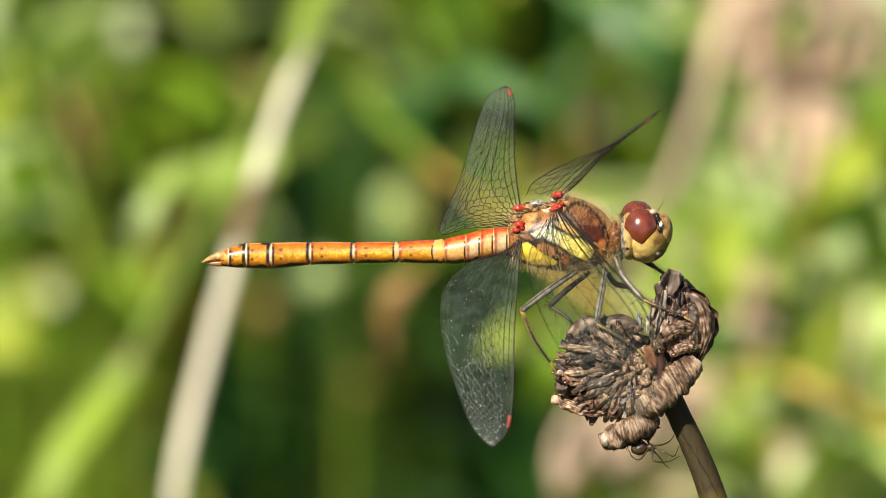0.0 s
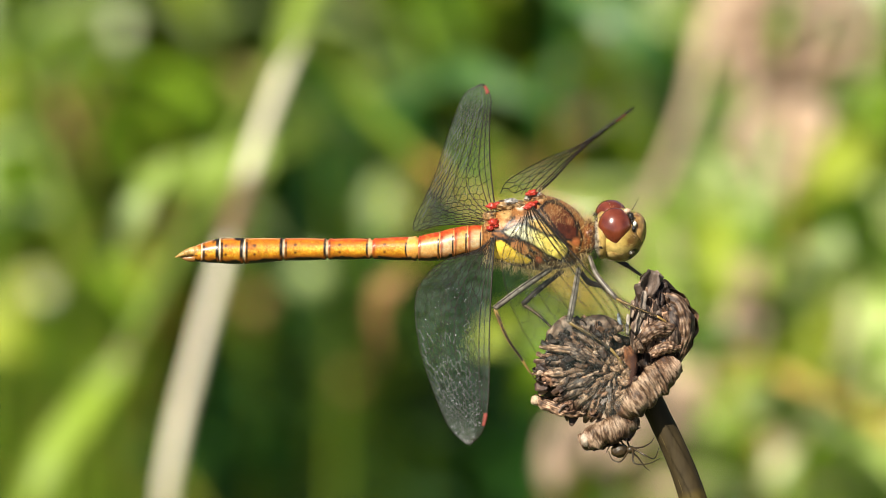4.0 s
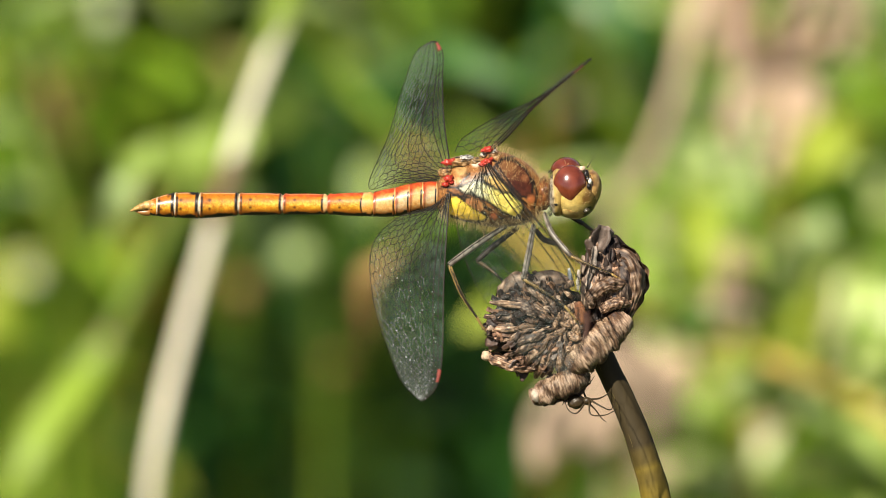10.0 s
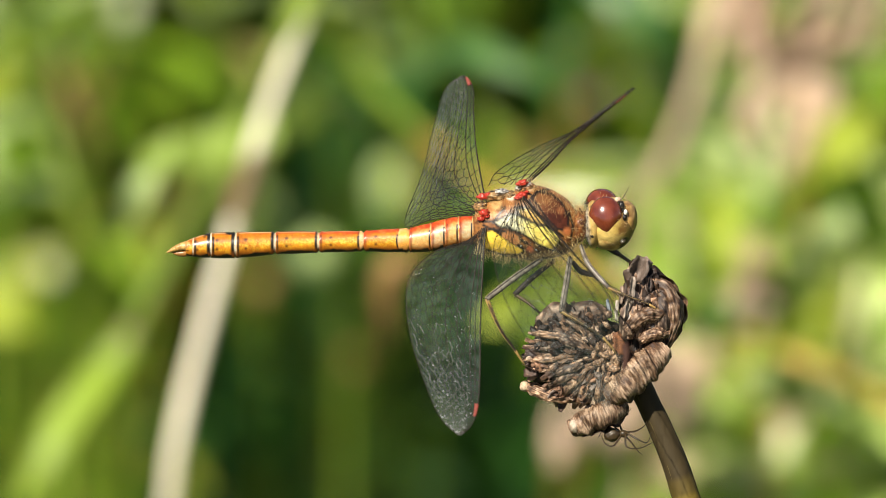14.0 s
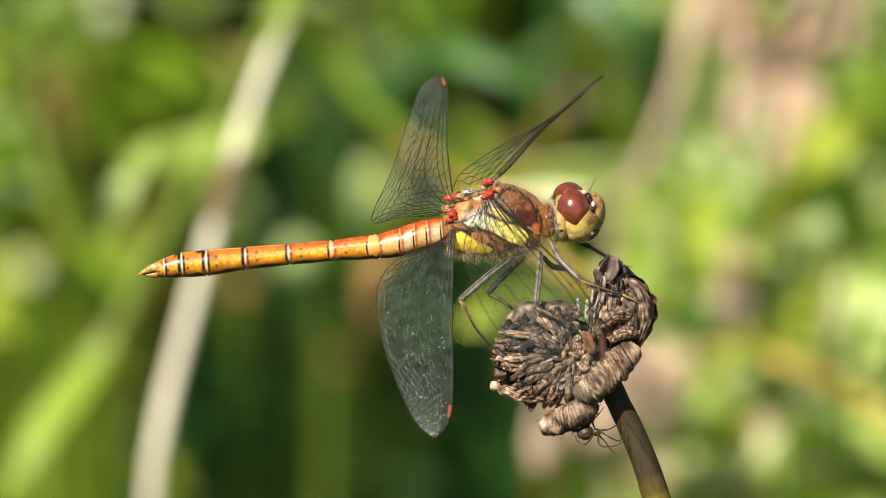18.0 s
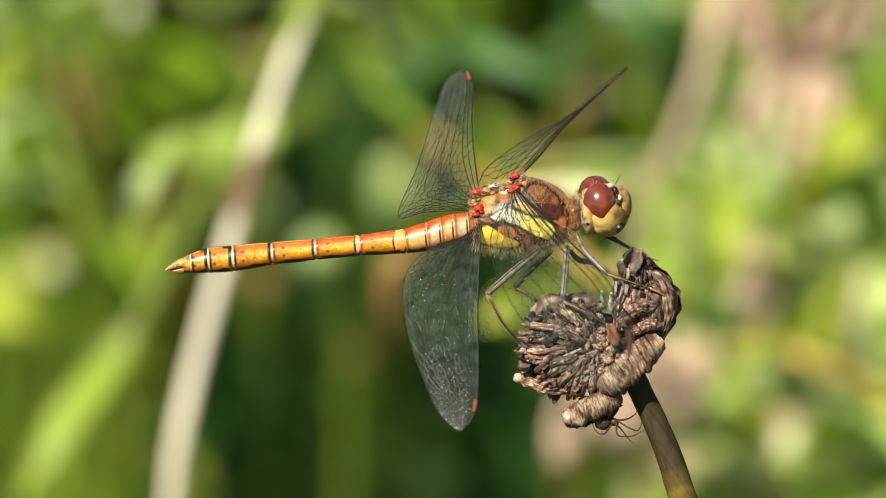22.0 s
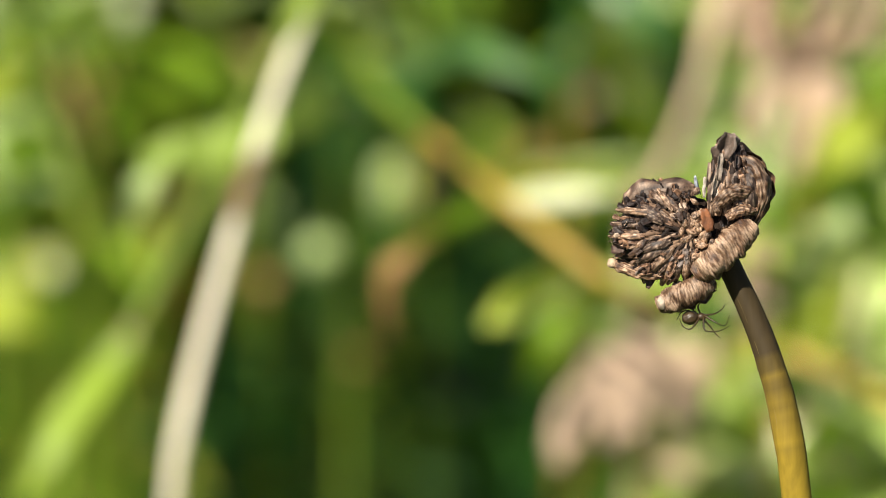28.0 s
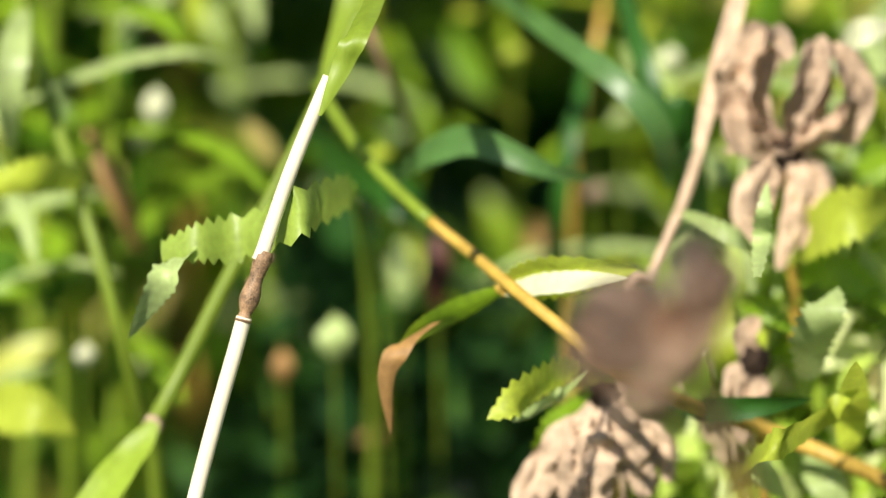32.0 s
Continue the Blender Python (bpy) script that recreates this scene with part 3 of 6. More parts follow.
for i in range(420):
    x = random.uniform(868, 958)
    row = curve(THORAX, 60)[int((x - 764) / 196 * 59)]
    a = random.uniform(1.2, 4.4)
    c, s = math.cos(a), math.sin(a)
    y = (row[1] + row[2]) / 2 - s * (row[2] - row[1]) / 2
    if y < 386:
        spots.append((F(row[0], y, c * row[3] * S), Vector((0.5, 0.6 * c, s + 0.4))))
hairs("body_hair", spots, 20, M_HAIR, dragonfly, 0.19)
spots = []
for i in range(260):
    d = Vector((random.gauss(0.2, 0.6), random.gauss(-0.4, 0.6), random.gauss(0.4, 0.7))).normalized()
    spots.append((F(960, 404, -4 * S) + Vector((d.x * 15 * S, d.y * 32 * S, d.z * 30 * S)), d))
hairs("collar_hair", spots, 16, M_HAIR, dragonfly, 0.24)
spots = []
for i in range(260):
    d = Vector((random.gauss(0.6, 0.7), random.gauss(-0.3, 0.7), random.gauss(-0.1, 0.8))).normalized()
    spots.append((F(1013, 396) + Vector((d.x * 45 * S, d.y * 54 * S, d.z * 49 * S)), d))
hairs("face_hair", spots, 8, M_HAIR, head, 0.26)
spots = []
for i in range(150):
    a = random.uniform(-2.3, 2.3)
    spots.append((F(973, 403, 0) + Vector((random.uniform(-3, 4) * S, -math.cos(a) * 42 * S, math.sin(a) * 38 * S)), Vector((-0.8, -0.5 * math.cos(a), 0.6 * math.sin(a)))))
hairs("rim_bristles", spots, 9, M_DARKHAIR, head, 0.3)


# wings
def wing(name, lead, trail, slope, depth, label, seed, chords, cells, mark):
    """lead and trail: the wing's front and hind margins from root to tip, in view-plane units; slope: depth gained with x and y."""
    rng = random.Random(seed)
    la, ta = curve(lead, 61), curve(trail, 61)
    root = lead[0]

    def at(u, w, lift=0.0):
        f = max(0, min(60, u * 60))
        i = min(int(f), 59)
        g = f - i
        p = la[i] * (1 - g) + la[i + 1] * g
        q = ta[i] * (1 - g) + ta[i + 1] * g
        x, y = p * (1 - w) + q * w
        wave = 3.0 * math.sin(w * 9) * (1 - w) * (1 - u)
        return F(x, y, depth + ((x - root[0]) * slope[0] + (y - root[1]) * slope[1] + wave + lift) * S)
    film = bmesh.new()
    grid = [[film.verts.new(at(i / 40, j / 14)) for j in range(15)] for i in range(41)]
    for i in range(40):
        for j in range(14):
            film.faces.new((grid[i][j], grid[i + 1][j], grid[i + 1][j + 1], grid[i][j + 1]))
    membrane = part(name, film, M_FILM_CLEAR if seed == 2 else M_FILM, dragonfly, label)
    veins = bmesh.new()

    tip_veins = bmesh.new()

    def rod(pts, r, n=3, mesh=veins):
        tube(mesh, pts, [r * S] * len(pts) if not isinstance(r, list) else [x * S for x in r], n, caps=False)
    for w, r in ((0.0, 1.9), (0.07, 1.1), (0.14, 1.35), (0.26, 0.9), (0.42, 0.8), (0.6, 0.7), (1.0, 0.9)):
        rod([at(i / 50, w + (0.05 * math.sin(i / 50 * 5) if 0.2 < w < 0.9 else 0)) for i in range(51)], [r * (1.0 - 0.5 * i / 50) for i in range(51)], 4)
    for j in range(14):
        u = (j + rng.uniform(0.2, 0.8)) / 16 + 0.03
        rod([at(u, 0), at(u, 0.14)], 0.6)
    # the net of six-sided cells, smaller towards the tip
    net = {}
    for a in range(chords + 1):
        for b in range(cells + 1):
            f = b / cells
            w = 0.14 + 0.86 * (a / chords)
            if 0 < a < chords:
                w += ((0.2 if (a + b) % 2 == 0 else -0.2) + rng.uniform(-0.16, 0.16)) / chords
            net[a, b] = (min(0.995, 0.02 + 0.975 * (1 - (1 - f) ** 1.25) + rng.uniform(-0.25, 0.25) / cells), max(0.14, min(1, w)))
    for a in range(chords):
        for b in range(cells + 1):
            f = b / cells
            thick = (0.74 - 0.48 * f) * (0.8 if seed == 2 else 1)
            mesh = veins if f + rng.gauss(0, 0.08) < 0.42 else tip_veins
            if a and b < cells:
                rod([at(*net[a, b]), at(*net[a, b + 1])], thick, 3, mesh)
            if (a + b) % 2 == 0:
                rod([at(*net[a, b]), at(*net[a + 1, b])], thick, 3, mesh)
    part("venation", veins, M_VEIN, membrane, "fine dark net of veins")
    part("tip_venation", tip_veins, M_VEIN_TIP, membrane, "fine net of veins towards the tip, greyed to show glints")
    if seed in (1, 2):
        dust = bmesh.new()
        for i in range(260 if seed == 1 else 120):
            c = at(0.25 + 0.72 * rng.random(), rng.uniform(0.1, 0.98), -1.0)
            r = rng.uniform(0.3, 0.7) * (1.7 if rng.random() < 0.06 else 1) * S
            tube(dust, [c - Vector((r, 0, 0)), c, c + Vector((r, 0, 0.4 * r))], [0.3 * r, r, 0.3 * r], 5)
        tagged(part("dust", dust, M_DUST, membrane, "pale specks of dust"), kind="stuff")
    stigma = bmesh.new()
    rows = []
    for i in range(9):
        u = mark[0] + (mark[1] - mark[0]) * i / 8
        rows.append([stigma.verts.new(at(u, w, h)) for w, h in ((-0.015, -1.6), (mark[2], -1.6), (mark[2], 1.6), (-0.015, 1.6))])
    for p, q in zip(rows, rows[1:]):
        for k in range(4):
            stigma.faces.new((p[k], p[(k + 1) % 4], q[(k + 1) % 4], q[k]))
    stigma.faces.new(rows[0])
    stigma.faces.new(rows[-1])
    bmesh.ops.recalc_face_normals(stigma, faces=stigma.faces)
    part("wing_mark", stigma, M_STIGMA_DARK if seed == 2 else M_STIGMA, membrane, "small red mark near the wing tip")
    pivot = F(*root, depth)
    under(membrane, pivot)
    for child in membrane.children:
        child.data.transform(Matrix.Translation(-pivot))
    return membrane


near_hindwing = wing("hindwing", [(794, 400), (790, 480), (787, 570), (788, 660), (785, 722), (775, 756), (757, 775)],
                     [(766, 432), (702, 454), (658, 508), (664, 600), (698, 700), (722, 748), (752, 775)], (0.05, -0.38), -34 * S,
                     "clear hindwing with a net of dark veins, held down", 1, 13, 58, (0.66, 0.75, 0.055))
wing("forewing", [(858, 350), (893, 392), (944, 448), (1010, 530), (1044, 630), (1010, 722)],
     [(840, 372), (808, 440), (822, 520), (868, 610), (930, 690), (1006, 724)], (-0.25, -0.8), -40 * S,
     "clear forewing with a net of dark veins, held forward and down", 2, 7, 34, (0.76, 0.87, 0.08))
far_hindwing = wing("hindwing", [(797, 372), (789, 335), (779, 270), (775, 205), (775, 165), (766, 142), (757, 138)],
                    [(778, 386), (700, 392), (650, 400), (682, 310), (706, 220), (726, 160), (754, 138)], (0.1, -0.6), 22 * S,
                    "clear hindwing with a net of dark veins, raised on the far side", 3, 12, 50, (0.74, 0.86, 0.10))
far_forewing = wing("forewing", [(866, 332), (900, 300), (940, 256), (985, 216), (1020, 188), (1050, 163)],
                    [(800, 334), (816, 308), (880, 268), (948, 236), (1004, 192), (1048, 161)], (0.6, -0.5), 26 * S,
                    "clear forewing seen nearly edge-on, raised on the far side", 4, 4, 24, (0.80, 0.90, 0.25))


# legs
def leg(thigh, shin, foot, thick, seed, dark=False):
    rng = random.Random(seed)
    grey, tan = ((0.022, 0.018, 0.015), (0.10, 0.07, 0.03)) if dark else ((0.27, 0.235, 0.19), (0.46, 0.29, 0.09))
    bm = bmesh.new()
    pts = curve(thigh, 16)
    tube(bm, pts, [thick * 0.74 * S * (0.75 + 0.5 * math.sin(math.pi * (0.15 + 0.6 * i / 15))) * 0.8 for i in range(16)], 12,
         [blend(grey, (0.07, 0.05, 0.035), 0.3 + 1.4 * noise.noise(Vector((i * 0.9, seed, 0)))) for i in range(16)])
    upper = part("leg", bm, M_LEG, dragonfly, "black spiny leg" if dark else "grey leg with a tan shin")
    bm = bmesh.new()
    pts = curve(shin, 18)
    tube(bm, pts, [thick * 0.8 * S * (0.62 - 0.3 * i / 17) for i in range(18)], 10, [blend(tan, (0.05, 0.04, 0.03), 0.35 + 0.6 * noise.noise(Vector((i * 0.5, seed + 3, 1)))) for i in range(18)])
    part("shin", bm, M_LEG, upper)
    bm = bmesh.new()
    pts = curve([shin[-1], *foot], 12)
    tube(bm, pts, [thick * S * (0.34 - 0.2 * i / 11) * (1.15 if i % 4 == 3 else 1) for i in range(12)], 8, [blend(tan, (0.06, 0.04, 0.02), i / 11) for i in range(12)])
    part("foot", bm, M_LEG, upper)
    if not dark:
        bm = bmesh.new()
        for line, wide in ((curve(thigh, 24), 0.6), (curve(shin, 24), 0.36)):
            for off in (-0.35, 0.75):
                tube(bm, [p + Vector((0, -thick * wide * 0.9 * S, off * thick * wide * S)) for p in line], [thick * S * (0.15 + 0.12 * noise.noise(Vector((i * 0.8, off * 9, seed)))) for i in range(24)], 5, caps=False)
        part("leg_stripe", bm, M_DARKHAIR, upper, "dark lines along the leg")
    bm = bmesh.new()
    line = curve(thigh, 12)[3:] + curve(shin, 22)
    for i, p in enumerate(line):
        t = (line[min(i + 1, len(line) - 1)] - line[max(0, i - 1)]).normalized()
        for s in (-1, 1):
            side = (t.cross(Vector((0.2, 1, 0.3))) * s + Vector((0, rng.gauss(0, 0.5), 0)) + t * 0.6).normalized()
            q = rng.uniform(9, 15)
            tube(bm, [p, p + side * q * 0.6 * S, p + side * q * S], [0.55 * S, 0.4 * S, 0.12 * S], 3, caps=False)
    tagged(part("leg_bristles", bm, M_DARKHAIR, upper), kind="stuff")


leg([F(893, 464, -25 * S), F(845, 496, -52 * S), F(795, 534, -70 * S)], [F(795, 534, -70 * S), F(818, 586, -62 * S), F(846, 626, -52 * S)], [F(856, 642, -46 * S), F(866, 655, -44 * S)], 7.6, 1)
leg([F(943, 462, -25 * S), F(936, 506, -56 * S), F(927, 556, -78 * S)], [F(927, 556, -78 * S), F(968, 580, -84 * S), F(1000, 602, -86 * S)], [F(1016, 620, -86 * S), F(1026, 636, -84 * S)], 7.6, 2)
leg([F(962, 440, -20 * S), F(976, 474, -45 * S), F(1010, 514, -62 * S)], [F(1010, 514, -62 * S), F(1046, 530, -66 * S), F(1082, 544, -62 * S)], [F(1102, 556, -56 * S), F(1118, 568, -48 * S)], 6.2, 3)
leg([F(915, 466, 18 * S), F(875, 498, 34 * S), F(845, 526, 44 * S)], [F(845, 526, 44 * S), F(872, 544, 40 * S), F(896, 566, 34 * S)], [F(904, 576, 30 * S), F(914, 584, 26 * S)], 7, 4, True)
leg([F(948, 470, 18 * S), F(962, 486, 34 * S), F(985, 492, 44 * S)], [F(985, 492, 44 * S), F(1004, 506, 40 * S), F(1024, 524, 32 * S)], [F(1034, 532, 26 * S), F(1044, 540, 20 * S)], 7, 5, True)
leg([F(985, 430, 12 * S), F(1010, 444, 22 * S), F(1030, 456, 26 * S)], [F(1030, 456, 26 * S), F(1056, 474, 22 * S), F(1080, 490, 12 * S)], [F(1092, 494, 6 * S), F(1102, 497, 0)], 6.5, 6, True)


# ---- the dried flower head ----
HEAD_AT = (1065, 690)


def H(x, y, d=0.0):
    """A place in the flower head's own space; d in view-plane units behind its middle."""
    return Vector(((x - HEAD_AT[0]) * S, d * S, (HEAD_AT[1] - y) * S))


flower = tagged(new("dried_flower_head"), "withered brown flower head with curled bracts on a green-brown stalk", "seed head")
DOWN = Vector((0, math.sin(radians(TILT)), -math.cos(radians(TILT))))

# the stalk: darkened below the head, olive further down, then to the ground
points = [H(1058, 668, 10), H(1072, 700, 8), H(1108, 776, 4), H(1137, 852, 0), H(1162, 936, -2), H(1180, 1030, 0)]
pts = curve(points, 40)
low = pts[-1]
for i in range(1, 26):
    low = low + (DOWN + Vector((0.14, 0, 0)) * math.exp(-i * 0.2)).normalized() * 0.0205
    pts.append(low.copy())
radii, tints = [], []
for i, p in enumerate(pts):
    x = -p.z / S
    radii.append(S * (21 if x < 40 else 21 + min(6, (x - 40) / 40)) * (1.15 if i < 3 else 1))
    # the dark top puts the head's shadow into the stalk's colour
    tone = max(0, min(1, (x - 150 + 60 * noise.noise(Vector((i * 0.8, 0, 0)))) / 190))
    tints.append(blend((0.045, 0.031, 0.013), (0.30, 0.205, 0.022), tone))
bm = bmesh.new()
tube(bm, pts, radii, 20, tints, rough=0.06)
part("stalk", bm, M_STALK, flower, "ribbed olive stalk, darkened below the head for its shadow")
ribs = bmesh.new()
for k in range(5):
    line = []
    for i in range(0, 40):
        a = 2.2 + k * 0.75
        line.append(pts[i] + Vector((math.cos(a) * radii[i] * 0.98, math.sin(a) * -radii[i] * 0.9, 0)))
    # each rib is tinted lighter to carry a highlight
    tube(ribs, line, [1.7 * S] * 40, 5, [blend(tints[i], (0.20, 0.15, 0.05), 0.4) for i in range(40)])
part("stalk_ribs", ribs, M_STALK, flower)

# the dark seed mass: a wide disc and a taller mass behind it
bm = bmesh.new()
blob(bm, H(962, 636, 8), (96 * S, 68 * S, 78 * S), 0.10, 2.4, 20)
blob(bm, H(928, 592, 15), (46 * S, 50 * S, 40 * S), 0.12, 2.4, 20)
part("seed_mass", bm, M_CORE, flower, "dark brown crumbling centre")
bm = bmesh.new()
blob(bm, H(1078, 548, 14), (46 * S, 52 * S, 72 * S), 0.12, 2.4, 20)
blob(bm, H(1050, 640, 22), (48 * S, 52 * S, 52 * S), 0.12, 2.4, 20)
part("seed_crown", bm, M_CORE, flower, "dark mass of withered florets")


def scrap(p, q, width, lift, seed, name="bract", material=None, twist=0.0):
    """A withered, creased strip from p to q that stands off the head."""
    rng = random.Random(seed)
    bm = bmesh.new()
    n = 9
    mid = (p + q) / 2 + lift
    spine = curve([p, mid + Vector((rng.gauss(0, 2), rng.gauss(0, 2), rng.gauss(0, 2))) * S, q], n)
    rows = []
    for i, c in enumerate(spine):
        t = (spine[min(i + 1, n - 1)] - spine[max(i - 1, 0)]).normalized()
        out = (lift.normalized() - t * lift.normalized().dot(t)).normalized()
        a = t.cross(out)
        ang = twist * i / n
        a, out = a * math.cos(ang) + out * math.sin(ang), out * math.cos(ang) - a * math.sin(ang)
        u = i / (n - 1)
        w = width * S * (0.35 + 0.75 * math.sin(math.pi * min(1, 0.12 + u * 0.9)))
        row = []
        for k in range(8):
            b = 2 * math.pi * k / 8
            r = 1 + 0.42 * noise.noise(Vector((i * 0.9, k * 1.3, seed * 3.1)))
            row.append(bm.verts.new(c + a * math.cos(b) * w * r + out * math.sin(b) * w * 0.55 * r))
        rows.append(row)
    for a, b in zip(rows, rows[1:]):
        for k in range(8):
            bm.faces.new((a[k], a[(k + 1) % 8], b[(k + 1) % 8], b[k]))
    bm.faces.new(rows[0][::-1])
    bm.faces.new(rows[-1])
    return part(name, bm, material or M_BRACT, flower)


def rolled(points, widths, depth_squash, seed, turns=1.6, label="", cross=False, dark=1.0):
    """A bract rolled up along its length, with creases darkened to stand for shade."""
    bm = bmesh.new()
    n, m = (110, 60) if cross else (44, 90)
    lay = tint_of(bm)
    spine = curve(points, n)
    wid = np.interp(np.linspace(0, 1, n), np.linspace(0, 1, len(widths)), widths)
    rows = []
    side = None
    for i, c in enumerate(spine):
        t = (spine[min(i + 1, n - 1)] - spine[max(i - 1, 0)]).normalized()
        side = t.cross(Vector((0, 1, 0))).normalized()
        out = side.cross(t).normalized()
        row = []
        for k in range(m):
            f = k / (m - 1)
            a = f * turns * 2 * math.pi + 0.5 * i / n
            g = i / n * 44
            bulge = 0.24 * noise.noise(Vector((g * 0.22, math.cos(a) * 1.1, math.sin(a) * 1.1 + seed)))
            if cross:
                q = g * 0.9 + 3.2 * math.sin(a * 0.5 + seed) + 1.2 * noise.noise(Vector((a * 1.2, g * 0.2, seed)))
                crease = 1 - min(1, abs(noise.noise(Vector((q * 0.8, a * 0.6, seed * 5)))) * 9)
                shade = 0.75 * noise.noise(Vector((q * 1.5, a * 1.4, seed * 7))) + 0.6 * noise.noise(Vector((q * 4.3, a * 0.9, seed * 3))) + 0.5 * noise.noise(Vector((q * 7, a * 3, seed * 2))) + 0.9 * noise.noise(Vector((g * 0.14, a * 0.8, seed))) + 0.15
            else:
                crease = 1 - min(1, abs(noise.noise(Vector((a * 2.6 + g * 0.05, g * 0.10, seed * 5)))) * 5)
                shade = noise.noise(Vector((a * 7, g * 0.16, seed * 7))) + 0.8 * noise.noise(Vector((g * 0.4, a * 1.5, seed)))
            r = wid[i] * S * (1 - 0.38 * f) * (1 + bulge - (0.10 if cross else 0.14) * crease + 0.05 * shade)
            v = bm.verts.new(c + side * math.cos(a) * r + out * math.sin(a) * r * depth_squash)
            tone = blend((0.22, 0.115, 0.06), (0.05, 0.024, 0.014), -shade * 1.8) if shade < 0 else blend((0.20, 0.108, 0.058), (0.66, 0.45, 0.30), shade * 1.4)
            # the creases carry their shade in the colour
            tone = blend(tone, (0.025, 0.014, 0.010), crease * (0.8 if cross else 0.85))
            tone = tuple(q * dark for q in tone)
            v[lay] = (*tone, 1)
            row.append(v)
        rows.append(row)
    for a, b in zip(rows, rows[1:]):
        for k in range(m - 1):
            bm.faces.new((a[k], a[k + 1], b[k + 1], b[k]))
    return part("rolled_bract", bm, M_ROLLED, flower, label)


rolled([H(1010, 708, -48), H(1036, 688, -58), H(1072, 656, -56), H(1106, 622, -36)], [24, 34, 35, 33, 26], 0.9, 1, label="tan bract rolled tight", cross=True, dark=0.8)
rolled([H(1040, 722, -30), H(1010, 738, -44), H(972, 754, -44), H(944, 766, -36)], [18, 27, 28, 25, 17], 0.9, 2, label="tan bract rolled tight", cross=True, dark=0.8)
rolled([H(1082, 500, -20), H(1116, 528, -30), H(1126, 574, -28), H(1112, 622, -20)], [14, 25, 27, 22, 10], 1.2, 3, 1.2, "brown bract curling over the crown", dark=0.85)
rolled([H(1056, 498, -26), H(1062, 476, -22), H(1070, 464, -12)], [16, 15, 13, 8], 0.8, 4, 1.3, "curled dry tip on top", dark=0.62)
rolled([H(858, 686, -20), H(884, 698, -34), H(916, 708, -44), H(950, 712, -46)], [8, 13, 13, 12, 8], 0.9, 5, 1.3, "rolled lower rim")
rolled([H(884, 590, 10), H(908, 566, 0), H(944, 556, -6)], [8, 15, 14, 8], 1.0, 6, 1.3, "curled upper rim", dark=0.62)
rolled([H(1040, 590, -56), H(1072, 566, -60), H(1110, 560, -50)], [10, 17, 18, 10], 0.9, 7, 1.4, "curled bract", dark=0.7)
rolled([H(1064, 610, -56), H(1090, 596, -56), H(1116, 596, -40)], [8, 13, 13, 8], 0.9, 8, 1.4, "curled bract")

# scraps of bract fanning out from the hub of the disc
rng = random.Random(21)
REACH = [(100, 92), (120, 112), (140, 132), (160, 142), (180, 148), (200, 150), (215, 138), (235, 112), (260, 86), (290, 74)]


def on_disc(a, r):
    x, y = 1000 + math.cos(a) * r, 638 - math.sin(a) * r
    f = max(0.0, 1 - ((x - 962) / 122) ** 2 - ((y - 636) / 98) ** 2)
    return H(x, y, 8 - 80 * math.sqrt(f))


for i in range(230):
    deg = rng.uniform(100, 290)
    a = math.radians(deg)
    reach = float(np.interp(deg, [p for p, _ in REACH], [q for _, q in REACH]))
    r1 = reach * math.sqrt(rng.uniform(0.08, 1.0))
    r0 = max(6, r1 - rng.uniform(28, 90))
    out = Vector((math.cos(a) * 0.4, -1, math.sin(a) * 0.4 + 0.1))
    wander = rng.gauss(0, 0.3)
    scrap(on_disc(a + wander, r0), on_disc(a, r1 * 0.97) + out * rng.uniform(-1, 2) * S, rng.choice((rng.uniform(1.0, 2.2), rng.uniform(1.3, 2.8), rng.uniform(2.5, 5.5))), out * rng.uniform(-2, 8) * S, i, twist=rng.uniform(-1.6, 1.6))
# withered florets pressed against the crown
for i in range(60):
    x = rng.uniform(1034, 1122)
    y = rng.uniform(520, 640)
    f = max(0.0, 1 - ((x - 1078) / 54) ** 2 - ((y - 560) / 96) ** 2)
    d = 14 - 58 * math.sqrt(f)
    h = rng.uniform(24, 50)
    top = max(y - h, 480 + abs(x - 1070) * 0.45 + rng.uniform(0, 16))
    lean = (1074 - x) * 0.22 + rng.gauss(0, 5)
    g = max(0.0, 1 - ((x + lean - 1078) / 54) ** 2 - ((top - 560) / 96) ** 2)
    scrap(H(x, y, d), H(x + lean, min(top, y - 12), 14 - 58 * math.sqrt(g)), rng.uniform(2.2, 6.5), Vector((0, -1, 0.2)) * rng.uniform(1, 8) * S, 300 + i, "floret", twist=rng.uniform(-1, 1))


